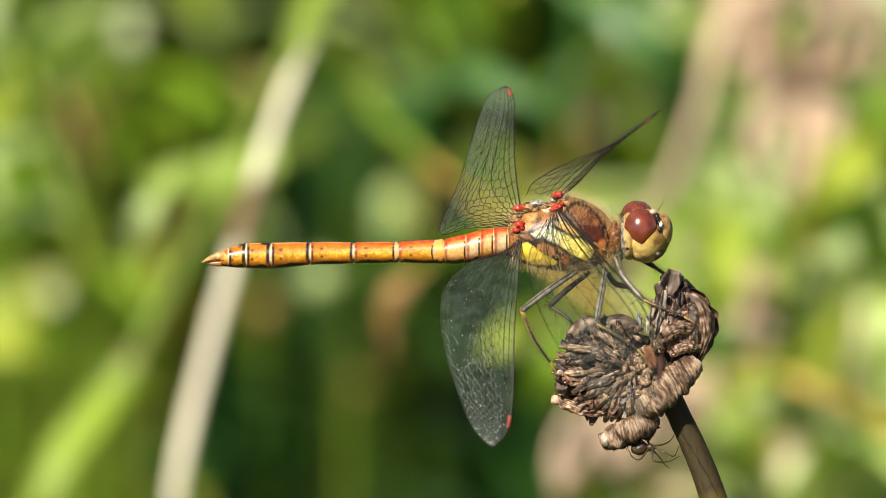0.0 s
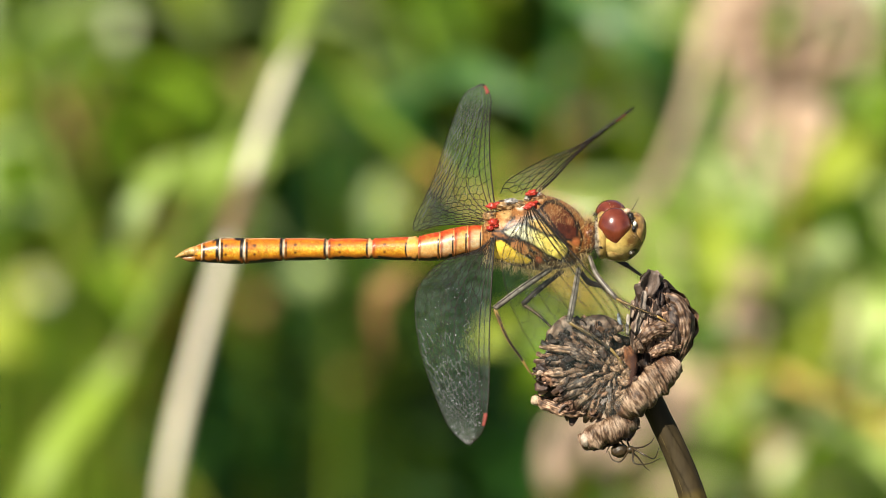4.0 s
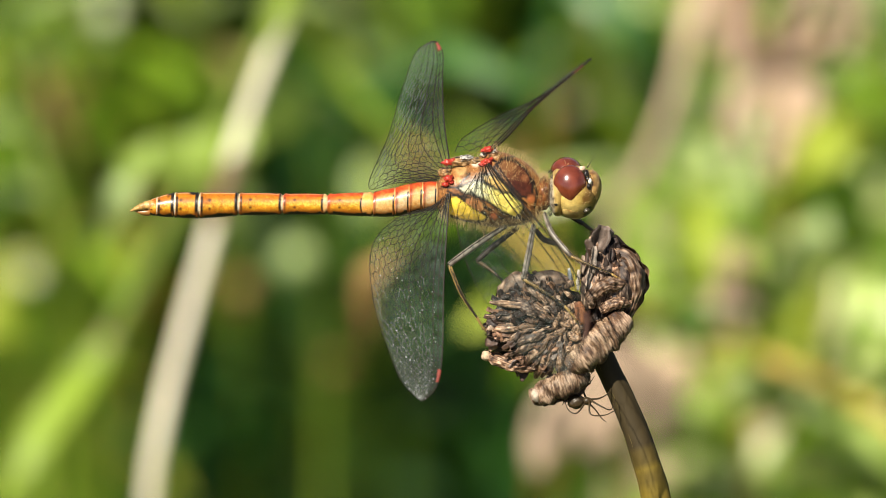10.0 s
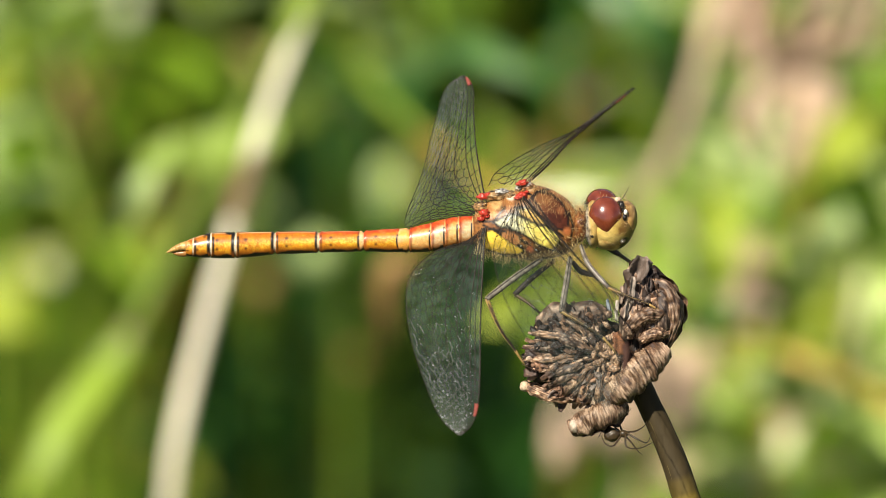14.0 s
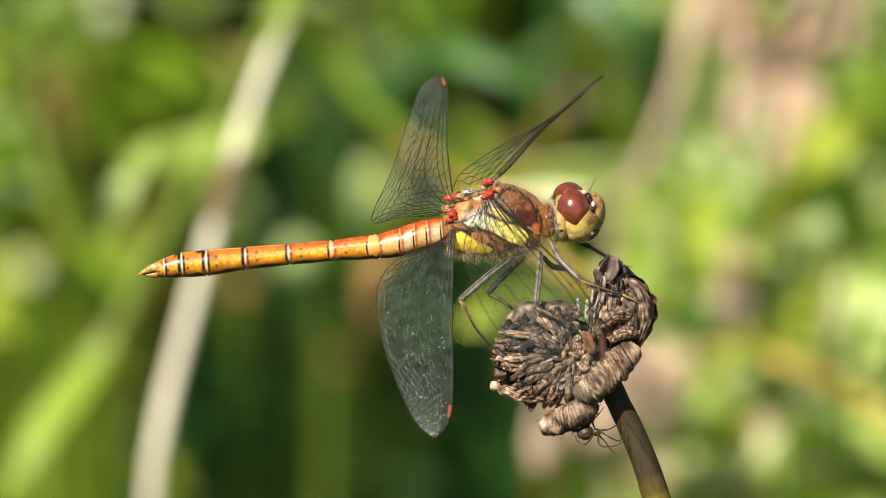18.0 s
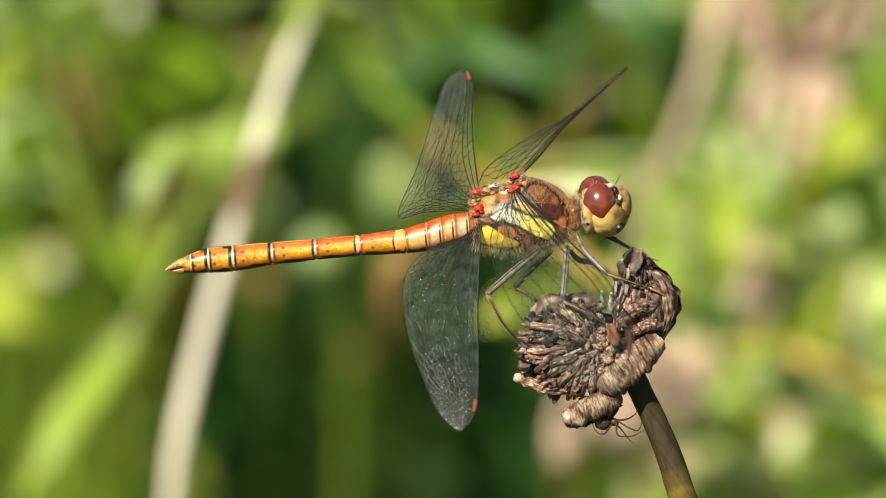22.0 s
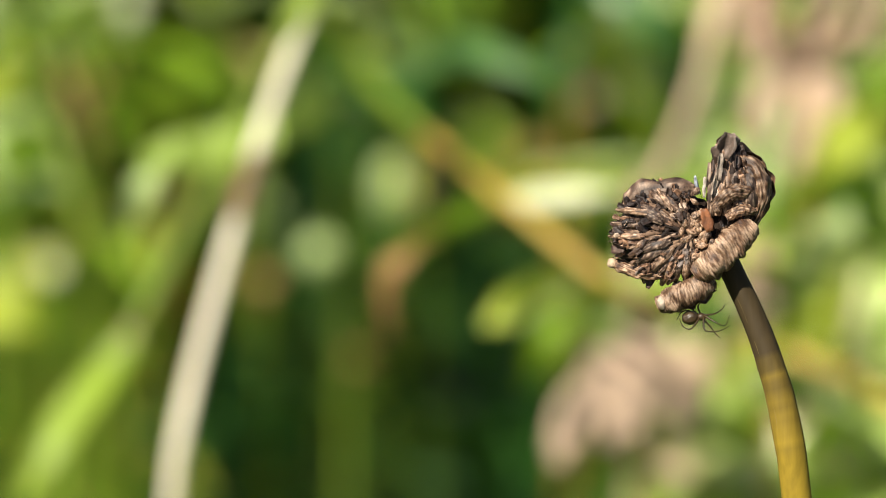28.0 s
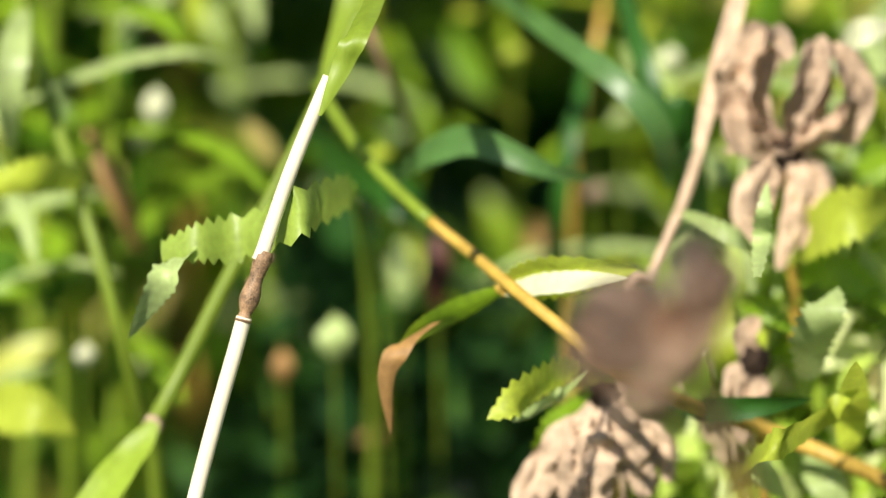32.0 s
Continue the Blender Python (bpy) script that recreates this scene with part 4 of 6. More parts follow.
def flake(c, along, length, width, tilt, tone, seed, name="bract_flake"):
    """A crumpled, torn chip of bract that stands off the head."""
    rng = random.Random(seed)
    bm = bmesh.new()
    lay = tint_of(bm)
    along = along.normalized()
    face = (Vector((0, -1, 0)) + Vector((rng.gauss(0, tilt), 0, rng.gauss(0.15, tilt)))).normalized()
    side = along.cross(face).normalized()
    face = side.cross(along).normalized()
    curl, bend = rng.uniform(-0.9, 1.2), rng.uniform(-0.5, 0.6)
    sheets = []
    for back in (0.0, 1.1):
        grid = []
        for i in range(8):
            u = i / 7
            w = width * (0.45 + 0.75 * math.sin(math.pi * (0.12 + 0.76 * u))) * (1 + 0.5 * noise.noise(Vector((u * 4, seed * 1.3, 2))))
            row = []
            for j in range(6):
                f = 2 * j / 5 - 1
                n1 = noise.noise(Vector((u * 3.3, f * 1.9, seed * 2.1)))
                lift = curl * f * f * w * 0.5 + bend * u * u * length * 0.4 + n1 * 3.0 - back
                v = bm.verts.new(c + (along * ((u - 0.5) * length * (1 + 0.15 * f * noise.noise(Vector((seed, f, 1))))) + side * (f * w / 2) + face * lift) * S)
                n2 = noise.noise(Vector((u * 2, f * 7, seed * 0.7)))
                k = max(0.25, 1 + 0.9 * n2 + 0.5 * n1 + 0.25 * (u - 0.5))
                v[lay] = (*(q * k for q in tone), 1)
                row.append(v)
            grid.append(row)
        sheets.append(grid)
    for g, turn in ((sheets[0], False), (sheets[1], True)):
        for a, b in zip(g, g[1:]):
            for j in range(5):
                q = (a[j], a[j + 1], b[j + 1], b[j])
                bm.faces.new(q[::-1] if turn else q)
    a, b = sheets
    rim = [(0, j) for j in range(5)] + [(i, 5) for i in range(7)] + [(7, j) for j in range(5, 0, -1)] + [(i, 0) for i in range(7, 0, -1)]
    for (i, j), (k, m) in zip(rim, rim[1:] + rim[:1]):
        bm.faces.new((a[i][j], b[i][j], b[k][m], a[k][m]))
    return part(name, bm, M_ROLLED, flower)


rng = random.Random(5)
TONES = ((0.024, 0.014, 0.011), (0.050, 0.028, 0.019), (0.11, 0.060, 0.036), (0.22, 0.118, 0.068), (0.36, 0.21, 0.13), (0.62, 0.45, 0.33), (0.26, 0.20, 0.17))
for i in range(190):
    deg = rng.uniform(95, 292)
    a = math.radians(deg)
    reach = float(np.interp(deg, [p for p, _ in REACH], [q for _, q in REACH]))
    r = reach * math.sqrt(rng.uniform(0.10, 0.86))
    turn = a + rng.gauss(0, 0.45)
    size = rng.uniform(10, 28) * (0.7 if r < 70 else 1)
    tone = TONES[min(6, max(0, int(abs(rng.gauss(0, 1)) * 2.3 + (1.0 if deg > 195 else -0.8 if deg < 165 else 0) + (1.6 if r < 62 else 0))))]
    flake(on_disc(a, r) + Vector((0, -rng.uniform(1, 13) * S, 0)), Vector((math.cos(turn), rng.gauss(0, 0.35), math.sin(turn))), size, size * rng.uniform(0.25, 0.6), 0.55, tone, i)
for i in range(46):
    x, y = rng.uniform(1040, 1118), rng.uniform(488, 618)
    f = max(0.0, 1 - ((x - 1080) / 54) ** 2 - ((y - 552) / 90) ** 2)
    if f < 0.06:
        continue
    size = rng.uniform(16, 36)
    flake(H(x, y, 14 - 62 * math.sqrt(f) - rng.uniform(1, 8)), Vector(((1070 - x) * 0.012 + rng.gauss(0, 0.3), rng.gauss(0, 0.3), 1)), size, size * rng.uniform(0.25, 0.5), 0.5, TONES[min(6, int(abs(rng.gauss(0, 1)) * 2.8))], 400 + i)
# bleached strips at the foot of the crown, one coloured bluish-white for a highlight, and a red-brown scale over the
# hollow
for i, (x, y, lean, size, tone) in enumerate(((1012, 552, -0.35, 30, (0.50, 0.54, 0.60)), (1028, 556, 0.1, 34, (0.60, 0.52, 0.42)), (1041, 552, 0.2, 38, (0.42, 0.33, 0.25)), (1048, 566, 0.12, 34, (0.66, 0.60, 0.52)), (1033, 528, 0.1, 30, (0.30, 0.22, 0.16)), (1052, 520, 0.1, 44, (0.34, 0.27, 0.21)))):
    flake(H(x, y, -58), Vector((lean, 0.1, 1)), size * 1.1, size * 0.2, 0.5, tuple(0.75 * q for q in tone), 470 + i, "bleached_strip")
flake(H(1029, 614, -92), Vector((-0.3, 0, 1)), 42, 17, 0.2, (0.16, 0.060, 0.024), 490, "scale")
for x, y, along, size, wide, tone in ((1064, 482, (0.3, 0, 1), 46, 30, (0.12, 0.085, 0.065)), (1050, 504, (-0.2, 0, 1), 44, 24, (0.07, 0.048, 0.036)), (1074, 474, (0.6, 0, 0.6), 26, 22, (0.20, 0.15, 0.12))):
    flake(H(x, y, -36 if x < 1100 else -52), Vector(along), size, wide, 0.25, tone, int(x + y), "crown_bract")


def lobe(name, points, widths, seed, tan=0.5, squash=0.6, label=""):
    """A creased, puckered fold of withered bract, its creases darkened to stand for shade."""
    bm = bmesh.new()
    lay = tint_of(bm)
    n, m = 26, 22
    spine = curve(points, n)
    wid = np.interp(np.linspace(0, 1, n), np.linspace(0, 1, len(widths)), widths)
    rows = []
    for i, c in enumerate(spine):
        t = (spine[min(i + 1, n - 1)] - spine[max(i - 1, 0)]).normalized()
        side = t.cross(Vector((0, 1, 0))).normalized()
        out = side.cross(t).normalized()
        row = []
        for k in range(m):
            a = 2 * math.pi * k / m
            p = Vector((i * 0.18, math.cos(a) * 1.2, math.sin(a) * 1.2 + seed * 3.7))
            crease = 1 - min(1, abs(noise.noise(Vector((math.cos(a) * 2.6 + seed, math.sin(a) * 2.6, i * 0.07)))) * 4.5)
            shade = noise.noise(p * 2.2) + 0.8 * noise.noise(p * 5.5)
            r = wid[i] * S * (1 + 0.30 * noise.noise(p) + 0.14 * noise.noise(p * 3) - 0.22 * crease)
            v = bm.verts.new(c + side * math.cos(a) * r + out * math.sin(a) * r * squash)
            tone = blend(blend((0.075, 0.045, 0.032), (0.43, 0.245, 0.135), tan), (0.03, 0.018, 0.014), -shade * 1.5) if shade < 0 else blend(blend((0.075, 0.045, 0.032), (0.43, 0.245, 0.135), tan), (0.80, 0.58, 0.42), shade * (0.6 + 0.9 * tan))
            # shade inside the creases is put into the colour
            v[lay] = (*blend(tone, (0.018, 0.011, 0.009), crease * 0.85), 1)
            row.append(v)
        rows.append(row)
    for a, b in zip(rows, rows[1:]):
        for k in range(m):
            bm.faces.new((a[k], a[(k + 1) % m], b[(k + 1) % m], b[k]))
    bm.faces.new(rows[0][::-1])
    bm.faces.new(rows[-1])
    return part(name, bm, M_ROLLED, flower, label)


# folds between the scraps of the disc, and the dark flap over its upper edge
rng = random.Random(77)
for i in range(24):
    deg = 118 + 168 * (i + rng.random()) / 24
    a = math.radians(deg)
    reach = float(np.interp(deg, [p for p, _ in REACH], [q for _, q in REACH]))
    r0 = reach * rng.uniform(0.22, 0.55)
    r1 = min(reach * 0.98, r0 + rng.uniform(45, 80))
    lift = Vector((0, -1, 0)) * rng.uniform(2, 9) * S
    w = rng.uniform(5, 10)
    turn = rng.gauss(0, 0.14)
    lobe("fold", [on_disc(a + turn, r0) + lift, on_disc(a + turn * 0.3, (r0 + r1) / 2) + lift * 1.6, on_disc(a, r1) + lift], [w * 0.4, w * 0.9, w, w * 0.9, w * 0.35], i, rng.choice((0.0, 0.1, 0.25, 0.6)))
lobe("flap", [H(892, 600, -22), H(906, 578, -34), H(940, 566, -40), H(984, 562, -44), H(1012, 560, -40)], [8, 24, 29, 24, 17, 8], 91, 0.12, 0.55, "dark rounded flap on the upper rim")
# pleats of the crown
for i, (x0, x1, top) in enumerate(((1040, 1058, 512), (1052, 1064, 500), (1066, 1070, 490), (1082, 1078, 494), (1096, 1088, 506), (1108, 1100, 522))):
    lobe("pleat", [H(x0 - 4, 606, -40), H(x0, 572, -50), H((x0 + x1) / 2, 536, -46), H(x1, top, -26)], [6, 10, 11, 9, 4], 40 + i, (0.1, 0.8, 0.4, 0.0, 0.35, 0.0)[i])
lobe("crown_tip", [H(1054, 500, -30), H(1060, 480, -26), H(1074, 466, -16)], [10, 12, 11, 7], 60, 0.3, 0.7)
# tan florets in the hub
for i in range(44):
    x, y = rng.gauss(1010, 14), rng.gauss(624, 21)
    a = rng.uniform(0, math.pi)
    h, w = rng.uniform(6, 12), rng.uniform(4, 6.5)
    d = -62 - 10 * rng.random()
    lobe("floret", [H(x - h * math.cos(a), y + h * math.sin(a), d + 8), H(x, y, d - 4), H(x + h * math.cos(a), y - h * math.sin(a), d + 2)], [w * 0.5, w, w, w * 0.5], 120 + i, rng.choice((0.2, 0.7, 0.9)), 0.8)
bm = bmesh.new()
blob(bm, H(862, 690, -28), (9 * S, 8 * S, 9 * S), 0.2, 1.5, 10, lambda d: (0.48, 0.35, 0.23))
part("pale_nub", bm, M_ROLLED, flower, "pale rounded tip of a bract")
bm = bmesh.new()
blob(bm, H(950, 760, -52), (9 * S, 9 * S, 12 * S), 0.25, 1.7, 10, lambda d: (0.56, 0.44, 0.33))
part("pale_tip", bm, M_ROLLED, flower, "pale bleached end of a rolled bract")

# ---- the spider below the flower head ----
SPIDER_AT = (1025, 780)


def P(x, y, d=0.0):
    return Vector(((x - SPIDER_AT[0]) * S, d * S, (SPIDER_AT[1] - y) * S))


spider = tagged(new("spider"), "tiny brown long-legged spider hanging below the flower head", "spider")
bm = bmesh.new()
blob(bm, P(1016, 777, -34), (15 * S, 12 * S, 12 * S), 0.12, 2, 20)
part("abdomen", bm, M_SPIDER, spider)
bm = bmesh.new()
blob(bm, P(1036, 775, -34), (9 * S, 8 * S, 7 * S), 0.1, 2, 10)
part("head", bm, M_SPIDER, spider)
for a, b, c, d in (((1040, 772, -40), (1062, 785, -52), (1078, 790, -46), (1086, 772, -30)), ((1040, 776, -40), (1042, 798, -54), (1066, 800, -50), (1088, 790, -36)),
                   ((1034, 770, -30), (1030, 756, -24), (1040, 744, -16), (1050, 730, -8)), ((1030, 771, -28), (1020, 760, -20), (1030, 745, -12), (1044, 726, -6)),
                   ((1032, 778, -40), (1018, 796, -52), (1004, 792, -48), (997, 778, -36)), ((1032, 772, -28), (1012, 764, -24), (1000, 768, -22), (992, 782, -24)),
                   ((1042, 772, -34), (1058, 770, -30), (1072, 762, -22), (1078, 752, -16)), ((1038, 778, -36), (1050, 790, -34), (1062, 806, -30), (1070, 812, -26))):
    bm = bmesh.new()
    tube(bm, curve([P(*a), P(*b), P(*c), P(*d)], 14), [S * (2.0 - 1.4 * i / 13) for i in range(14)], 6)
    part("leg", bm, M_SPIDER, spider)


# ---- plants behind ----
FAR = 0.14


def B(x, y, d=FAR):
    """A place among the plants behind, by where it shows at the end, when they are sharp."""
    d += 0.018 if d != FAR else 0.0
    k = (DIST + d - FOCUS_SHIFT) / (DIST + d)
    return V(784 + (x - 826) * k, 441 + (y - 563) * k, d)


BREEZE = []


def sways(thing, x, y, more=(0, 0)):
    """Notes a plant that the breeze presses aside until the end; x, y as for B."""
    BREEZE.append((thing, RIGHT * ((0.108 * x - 88 + more[0]) * S) + UP * ((60 - 0.107 * y + more[1]) * S)))
    return thing


def to_ground(p, lean=(0.0, 0.0), n=14):
    """Points from p down to the soil."""
    out = []
    for i in range(1, n + 1):
        f = i / n
        out.append(Vector((p.x + lean[0] * f * p.z, p.y + lean[1] * f * p.z, p.z * (1 - f) - 0.01 * f)))
    return out


def stem(name, pts, r0, r1, material, parent, n=30, label="", sides=10):
    bm = bmesh.new()
    line = curve(pts, n)
    tube(bm, line, [(r0 + (r1 - r0) * i / (n - 1)) * S for i in range(n)], sides)
    return part(name, bm, material, parent, label)


def leaf(pts, width, material, parent, across=None, base=0.3, peak=0.4, teeth=0.0, n=25, name="leaf", fold=0.25, curl=0.0, ripple=0.15, label="", tip=0.02, columns=4, rough=260.0):
    bm = bmesh.new()
    line = curve(pts, n)
    blade(bm, line, [w * width * S for w in taper(n, base, peak, tip)], across or (UP * 0.8 + AWAY * 0.5), fold, teeth, columns, curl, ripple, rough)
    return part(name, bm, material, parent, label)


# a dry grass stem with a dark joint
straw = tagged(new("dry_grass"), "pale dry grass stem with a brown joint", "grass stem")
sways(straw, 690, 262)
foot = B(345, 882)
bm = bmesh.new()
line = curve([B(583, 136), B(559, 192), B(511, 312), B(467, 440), B(459, 462)], 24)
tube(bm, line, [12 * S + 2.5 * S * i / 23 for i in range(24)], 12)
part("upper_stem", bm, M_STRAW, straw, "pale straw")
bm = bmesh.new()
line = curve([B(432, 562), B(415, 625), B(385, 730), B(345, 882), B(318, 1010)], 24)
line += to_ground(line[-1], (-0.1, 0.05))
tube(bm, line, [14.5 * S] * len(line), 12)
part("lower_stem", bm, M_STRAW, straw, "pale straw")
bm = bmesh.new()
line = curve([B(470, 445), B(458, 478), B(446, 515), B(436, 548), B(430, 570)], 16)
tube(bm, line, [S * (14 + 3 * math.sin(i * 0.9) + (2 if 3 < i < 12 else 0)) for i in range(16)], 12)
part("joint", bm, M_NODE, straw, "brown cracked joint")
for x, y, r in ((450, 520, 7), (440, 505, 6), (480, 458, 6), (432, 545, 6)):
    bm = bmesh.new()
    blob(bm, B(x, y, FAR - 0.0006), (r * S, r * S, r * S * 1.8), 0.3, 1.5, 8)
    part("joint_scale", bm, M_STRAW if r > 6 else M_NODE, straw)

# the green grass stem beside it, with its blades
grass = tagged(new("green_grass"), "green grass stem with long blades", "grass stem")
sways(grass, 330, 600)
bm = bmesh.new()
line = curve([B(640, 20, 0.15), B(590, 128, 0.15), B(500, 310, 0.15), B(400, 500, 0.15), B(330, 640, 0.15), B(270, 752, 0.15), B(180, 900, 0.155)], 40)
line += to_ground(line[-1], (-0.25, 0.1))
tube(bm, line, [S * (13 + 3 * min(i, 30) / 30) for i in range(len(line))], 10)
part("stem", bm, M_GRASS, grass)
bm = bmesh.new()
blob(bm, B(271, 752, 0.149), (17 * S, 17 * S, 19 * S), 0.15, 2, 10)
part("joint", bm, M_DRY, grass, "pale swollen joint")
leaf([B(274, 748, 0.147), B(240, 800, 0.146), B(195, 860, 0.144), B(120, 960, 0.142), B(60, 1060, 0.142)], 38, M_GRASS, grass, RIGHT + UP * 0.4, 0.3, 0.5, name="blade")
leaf([B(566, 205, 0.118), B(604, 120, 0.118), B(640, 40, 0.12), B(690, -70, 0.142), B(730, -190, 0.145)], 24, M_GRASS, grass, RIGHT + UP * 0.3, 0.12, 0.5, name="blade")
leaf([B(565, 185, 0.152), B(600, 90, 0.156), B(620, -10, 0.16), B(620, -120, 0.16)], 30, M_GRASS, grass, RIGHT + UP * 0.3, 0.3, 0.4, name="blade")

# the yellow branch with toothed leaves
branch = tagged(new("leafy_branch"), "yellowing branch with narrow toothed leaves", "wild plant")
sways(branch, 900, 500)
line_pts = [B(560, 150, 0.17), B(640, 270, 0.16), B(740, 372, 0.15), B(830, 445, 0.145), B(905, 508, 0.135), B(1000, 585, 0.13), B(1090, 655, 0.128), B(1190, 705, 0.134), B(1350, 760, 0.148), B(1480, 812, 0.146), B(1600, 870, 0.146), B(1700, 950, 0.14)]
line = curve(line_pts, 60)
line += to_ground(line[-1], (0.1, 0.1))
for name_, run, mat_ in (("upper_stem", line[:13], M_GRASS), ("lower_stem", line[12:], M_STEM)):
    bm = bmesh.new()
    tube(bm, run, [S * (10 + 5 * min(i, 30) / 30) for i in range(len(run))], 10)
    part(name_, bm, mat_, branch, "yellow stem" if mat_ is M_STEM else "green stem")
bm = bmesh.new()
blob(bm, B(898, 508, 0.138), (20 * S, 18 * S, 16 * S), 0.35, 2, 10)
part("joint", bm, M_STEM, branch)
leaf([B(895, 505, 0.139), B(960, 488, 0.135), B(1040, 478, 0.132), B(1128, 478, 0.132)], 44, M_LIME, branch, UP * 0.9 - AWAY * 0.5, 0.4, 0.45, 0.18, fold=0.5)
leaf([B(900, 514, 0.137), B(960, 506, 0.133), B(1040, 500, 0.131), B(1112, 494, 0.131)], 26, M_UNDER, branch, UP * 0.7 + AWAY * 0.6, 0.5, 0.45, 0.1, label="leaf showing its pale underside")
leaf([B(885, 515, 0.139), B(800, 555, 0.137), B(740, 590, 0.134), B(705, 625, 0.132)], 26, M_LEAF, branch, UP + RIGHT * 0.4, 0.4, 0.4, 0.1, tip=0.5)
leaf([B(770, 570, 0.134), B(712, 612, 0.131), B(684, 668, 0.131), B(692, 770, 0.133)], 22, M_RUST, branch, RIGHT + UP * 0.5, 0.7, 0.25, 0.0, curl=0.4, label="curled rusty leaf end")
leaf([B(1030, 650, 0.139), B(980, 670, 0.134), B(920, 705, 0.13), B(862, 742, 0.13)], 42, M_LIME, branch, UP + RIGHT * 0.3, 0.4, 0.5, 0.3)
leaf([B(1040, 655, 0.14), B(1000, 690, 0.136), B(950, 725, 0.134), B(905, 748, 0.133)], 14, M_PALE, branch, UP + RIGHT * 0.3, 0.4, 0.5, 0.2)
leaf([B(1050, 690, 0.15), B(1005, 735, 0.147), B(965, 790, 0.147), B(940, 860, 0.15)], 34, M_LEAF, branch, RIGHT + UP * 0.4, 0.4, 0.45, 0.25)
leaf([B(1180, 710, 0.144), B(1260, 725, 0.138), B(1350, 718, 0.136), B(1440, 706, 0.138)], 24, M_DEEP, branch, UP - AWAY * 0.3, 0.4, 0.4, 0.1)
leaf([B(1300, 845, 0.146), B(1370, 790, 0.14), B(1450, 740, 0.136), B(1520, 690, 0.136)], 38, M_LIME, branch, UP + RIGHT * 0.5, 0.4, 0.4, 0.15)
leaf([B(1500, 800, 0.146), B(1510, 720, 0.142), B(1515, 640, 0.14)], 34, M_LIME, branch, RIGHT + UP * 0.2, 0.4, 0.4, 0.1)

# the long toothed leaf on the left, on its own plant
herb = tagged(new("toothed_herb"), "green herb with toothed leaves", "wild plant")
sways(herb, 420, 420)
stem("stem", [B(620, 330, 0.17), B(640, 420, 0.18), B(655, 600, 0.19), B(660, 900, 0.2), *to_ground(B(660, 900, 0.2), (0, 0.1), 6)], 7, 14, M_GRASS, herb)
leaf([B(622, 338, 0.15), B(545, 372, 0.14), B(430, 418, 0.13), B(350, 430, 0.128), B(285, 446, 0.13)], 50, M_FRESH, herb, UP * 0.97 + AWAY * 0.15, 0.75, 0.35, 0.32, 31, fold=0.12, tip=0.45)
leaf([B(345, 440, 0.129), B(295, 486, 0.127), B(258, 545, 0.128), B(228, 600, 0.13)], 32, M_PALE, herb, RIGHT + UP * 0.6, 0.7, 0.3, 0.2, label="leaf tip turned over, pale side out")

# withered brown flowers on the right
def withered(x, y, d, petals, breadth, seed, name_label, foot_lean, slim=0.9, more=(0, 0)):
    rng = random.Random(seed)
    thing = tagged(new("withered_flower"), name_label, "dead flower")
    if more:
        sways(thing, x, y, more)
    c = B(x, y, d)
    stem("stalk", [c, c + Vector((0.001, 0.003, -0.02)), *to_ground(c + Vector((0.001, 0.004, -0.04)), foot_lean, 6)], 9, 16, M_STEM, thing)
    bm = bmesh.new()
    blob(bm, c, (26 * S, 26 * S, 30 * S), 0.35, 2.5, 20)
    part("heart", bm, M_CORE, thing, "dark withered heart")
    for pts, w in petals:
        line = [c + RIGHT * (x * slim * S) + UP * (-y * 0.88 * S) + AWAY * (d * S) for x, y, d in pts]
        leaf(line, w * breadth, M_DRY, thing, RIGHT + AWAY * rng.uniform(-0.9, 0.9), 0.45, 0.5, 0.0, 41, "petal", 0.0, 1.0, 0.75, tip=0.3, columns=12, rough=700.0)
    return thing


nodding = withered(1392, 272, 0.155, [
    ([(0, 0, 0), (-50, -50, -10), (-100, -110, -20), (-95, -180, -40), (-40, -225, -45), (5, -190, -50)], 44),
    ([(-5, -10, 10), (-55, -70, 0), (-70, -140, -10), (-40, -200, -25), (0, -215, -30)], 30),
    ([(0, 0, 0), (-60, -25, -30), (-105, -60, -40), (-115, -120, -30)], 36),
    ([(5, -20, -5), (15, -90, -30), (45, -150, -50), (65, -205, -40), (55, -225, -20)], 34),
    ([(10, -10, 5), (80, -55, 0), (135, -75, -10), (155, -130, -20), (125, -190, -30), (80, -210, -30)], 38),
    ([(10, -5, 0), (60, -70, 10), (95, -140, 0), (85, -205, -15)], 34),
    ([(0, 0, -10), (60, -30, -30), (115, -55, -40), (135, -100, -40)], 26),
    ([(-10, 0, 0), (-60, 50, -10), (-80, 120, -10), (-60, 205, 0)], 30),
    ([(0, 0, -5), (20, 50, -25), (5, 130, -25), (-20, 235, -10)], 32),
    ([(10, 0, 0), (55, 45, -5), (60, 105, -10), (25, 190, 0)], 30),
    ([(0, 0, 5), (-20, 60, 0), (-50, 150, 5)], 24),
    ([(0, 0, 0), (-70, -10, 10), (-140, -8, 10)], 12)], 0.82, 3, "withered brown flower with drooping papery petals", (0.05, 0.12), 0.8, None)
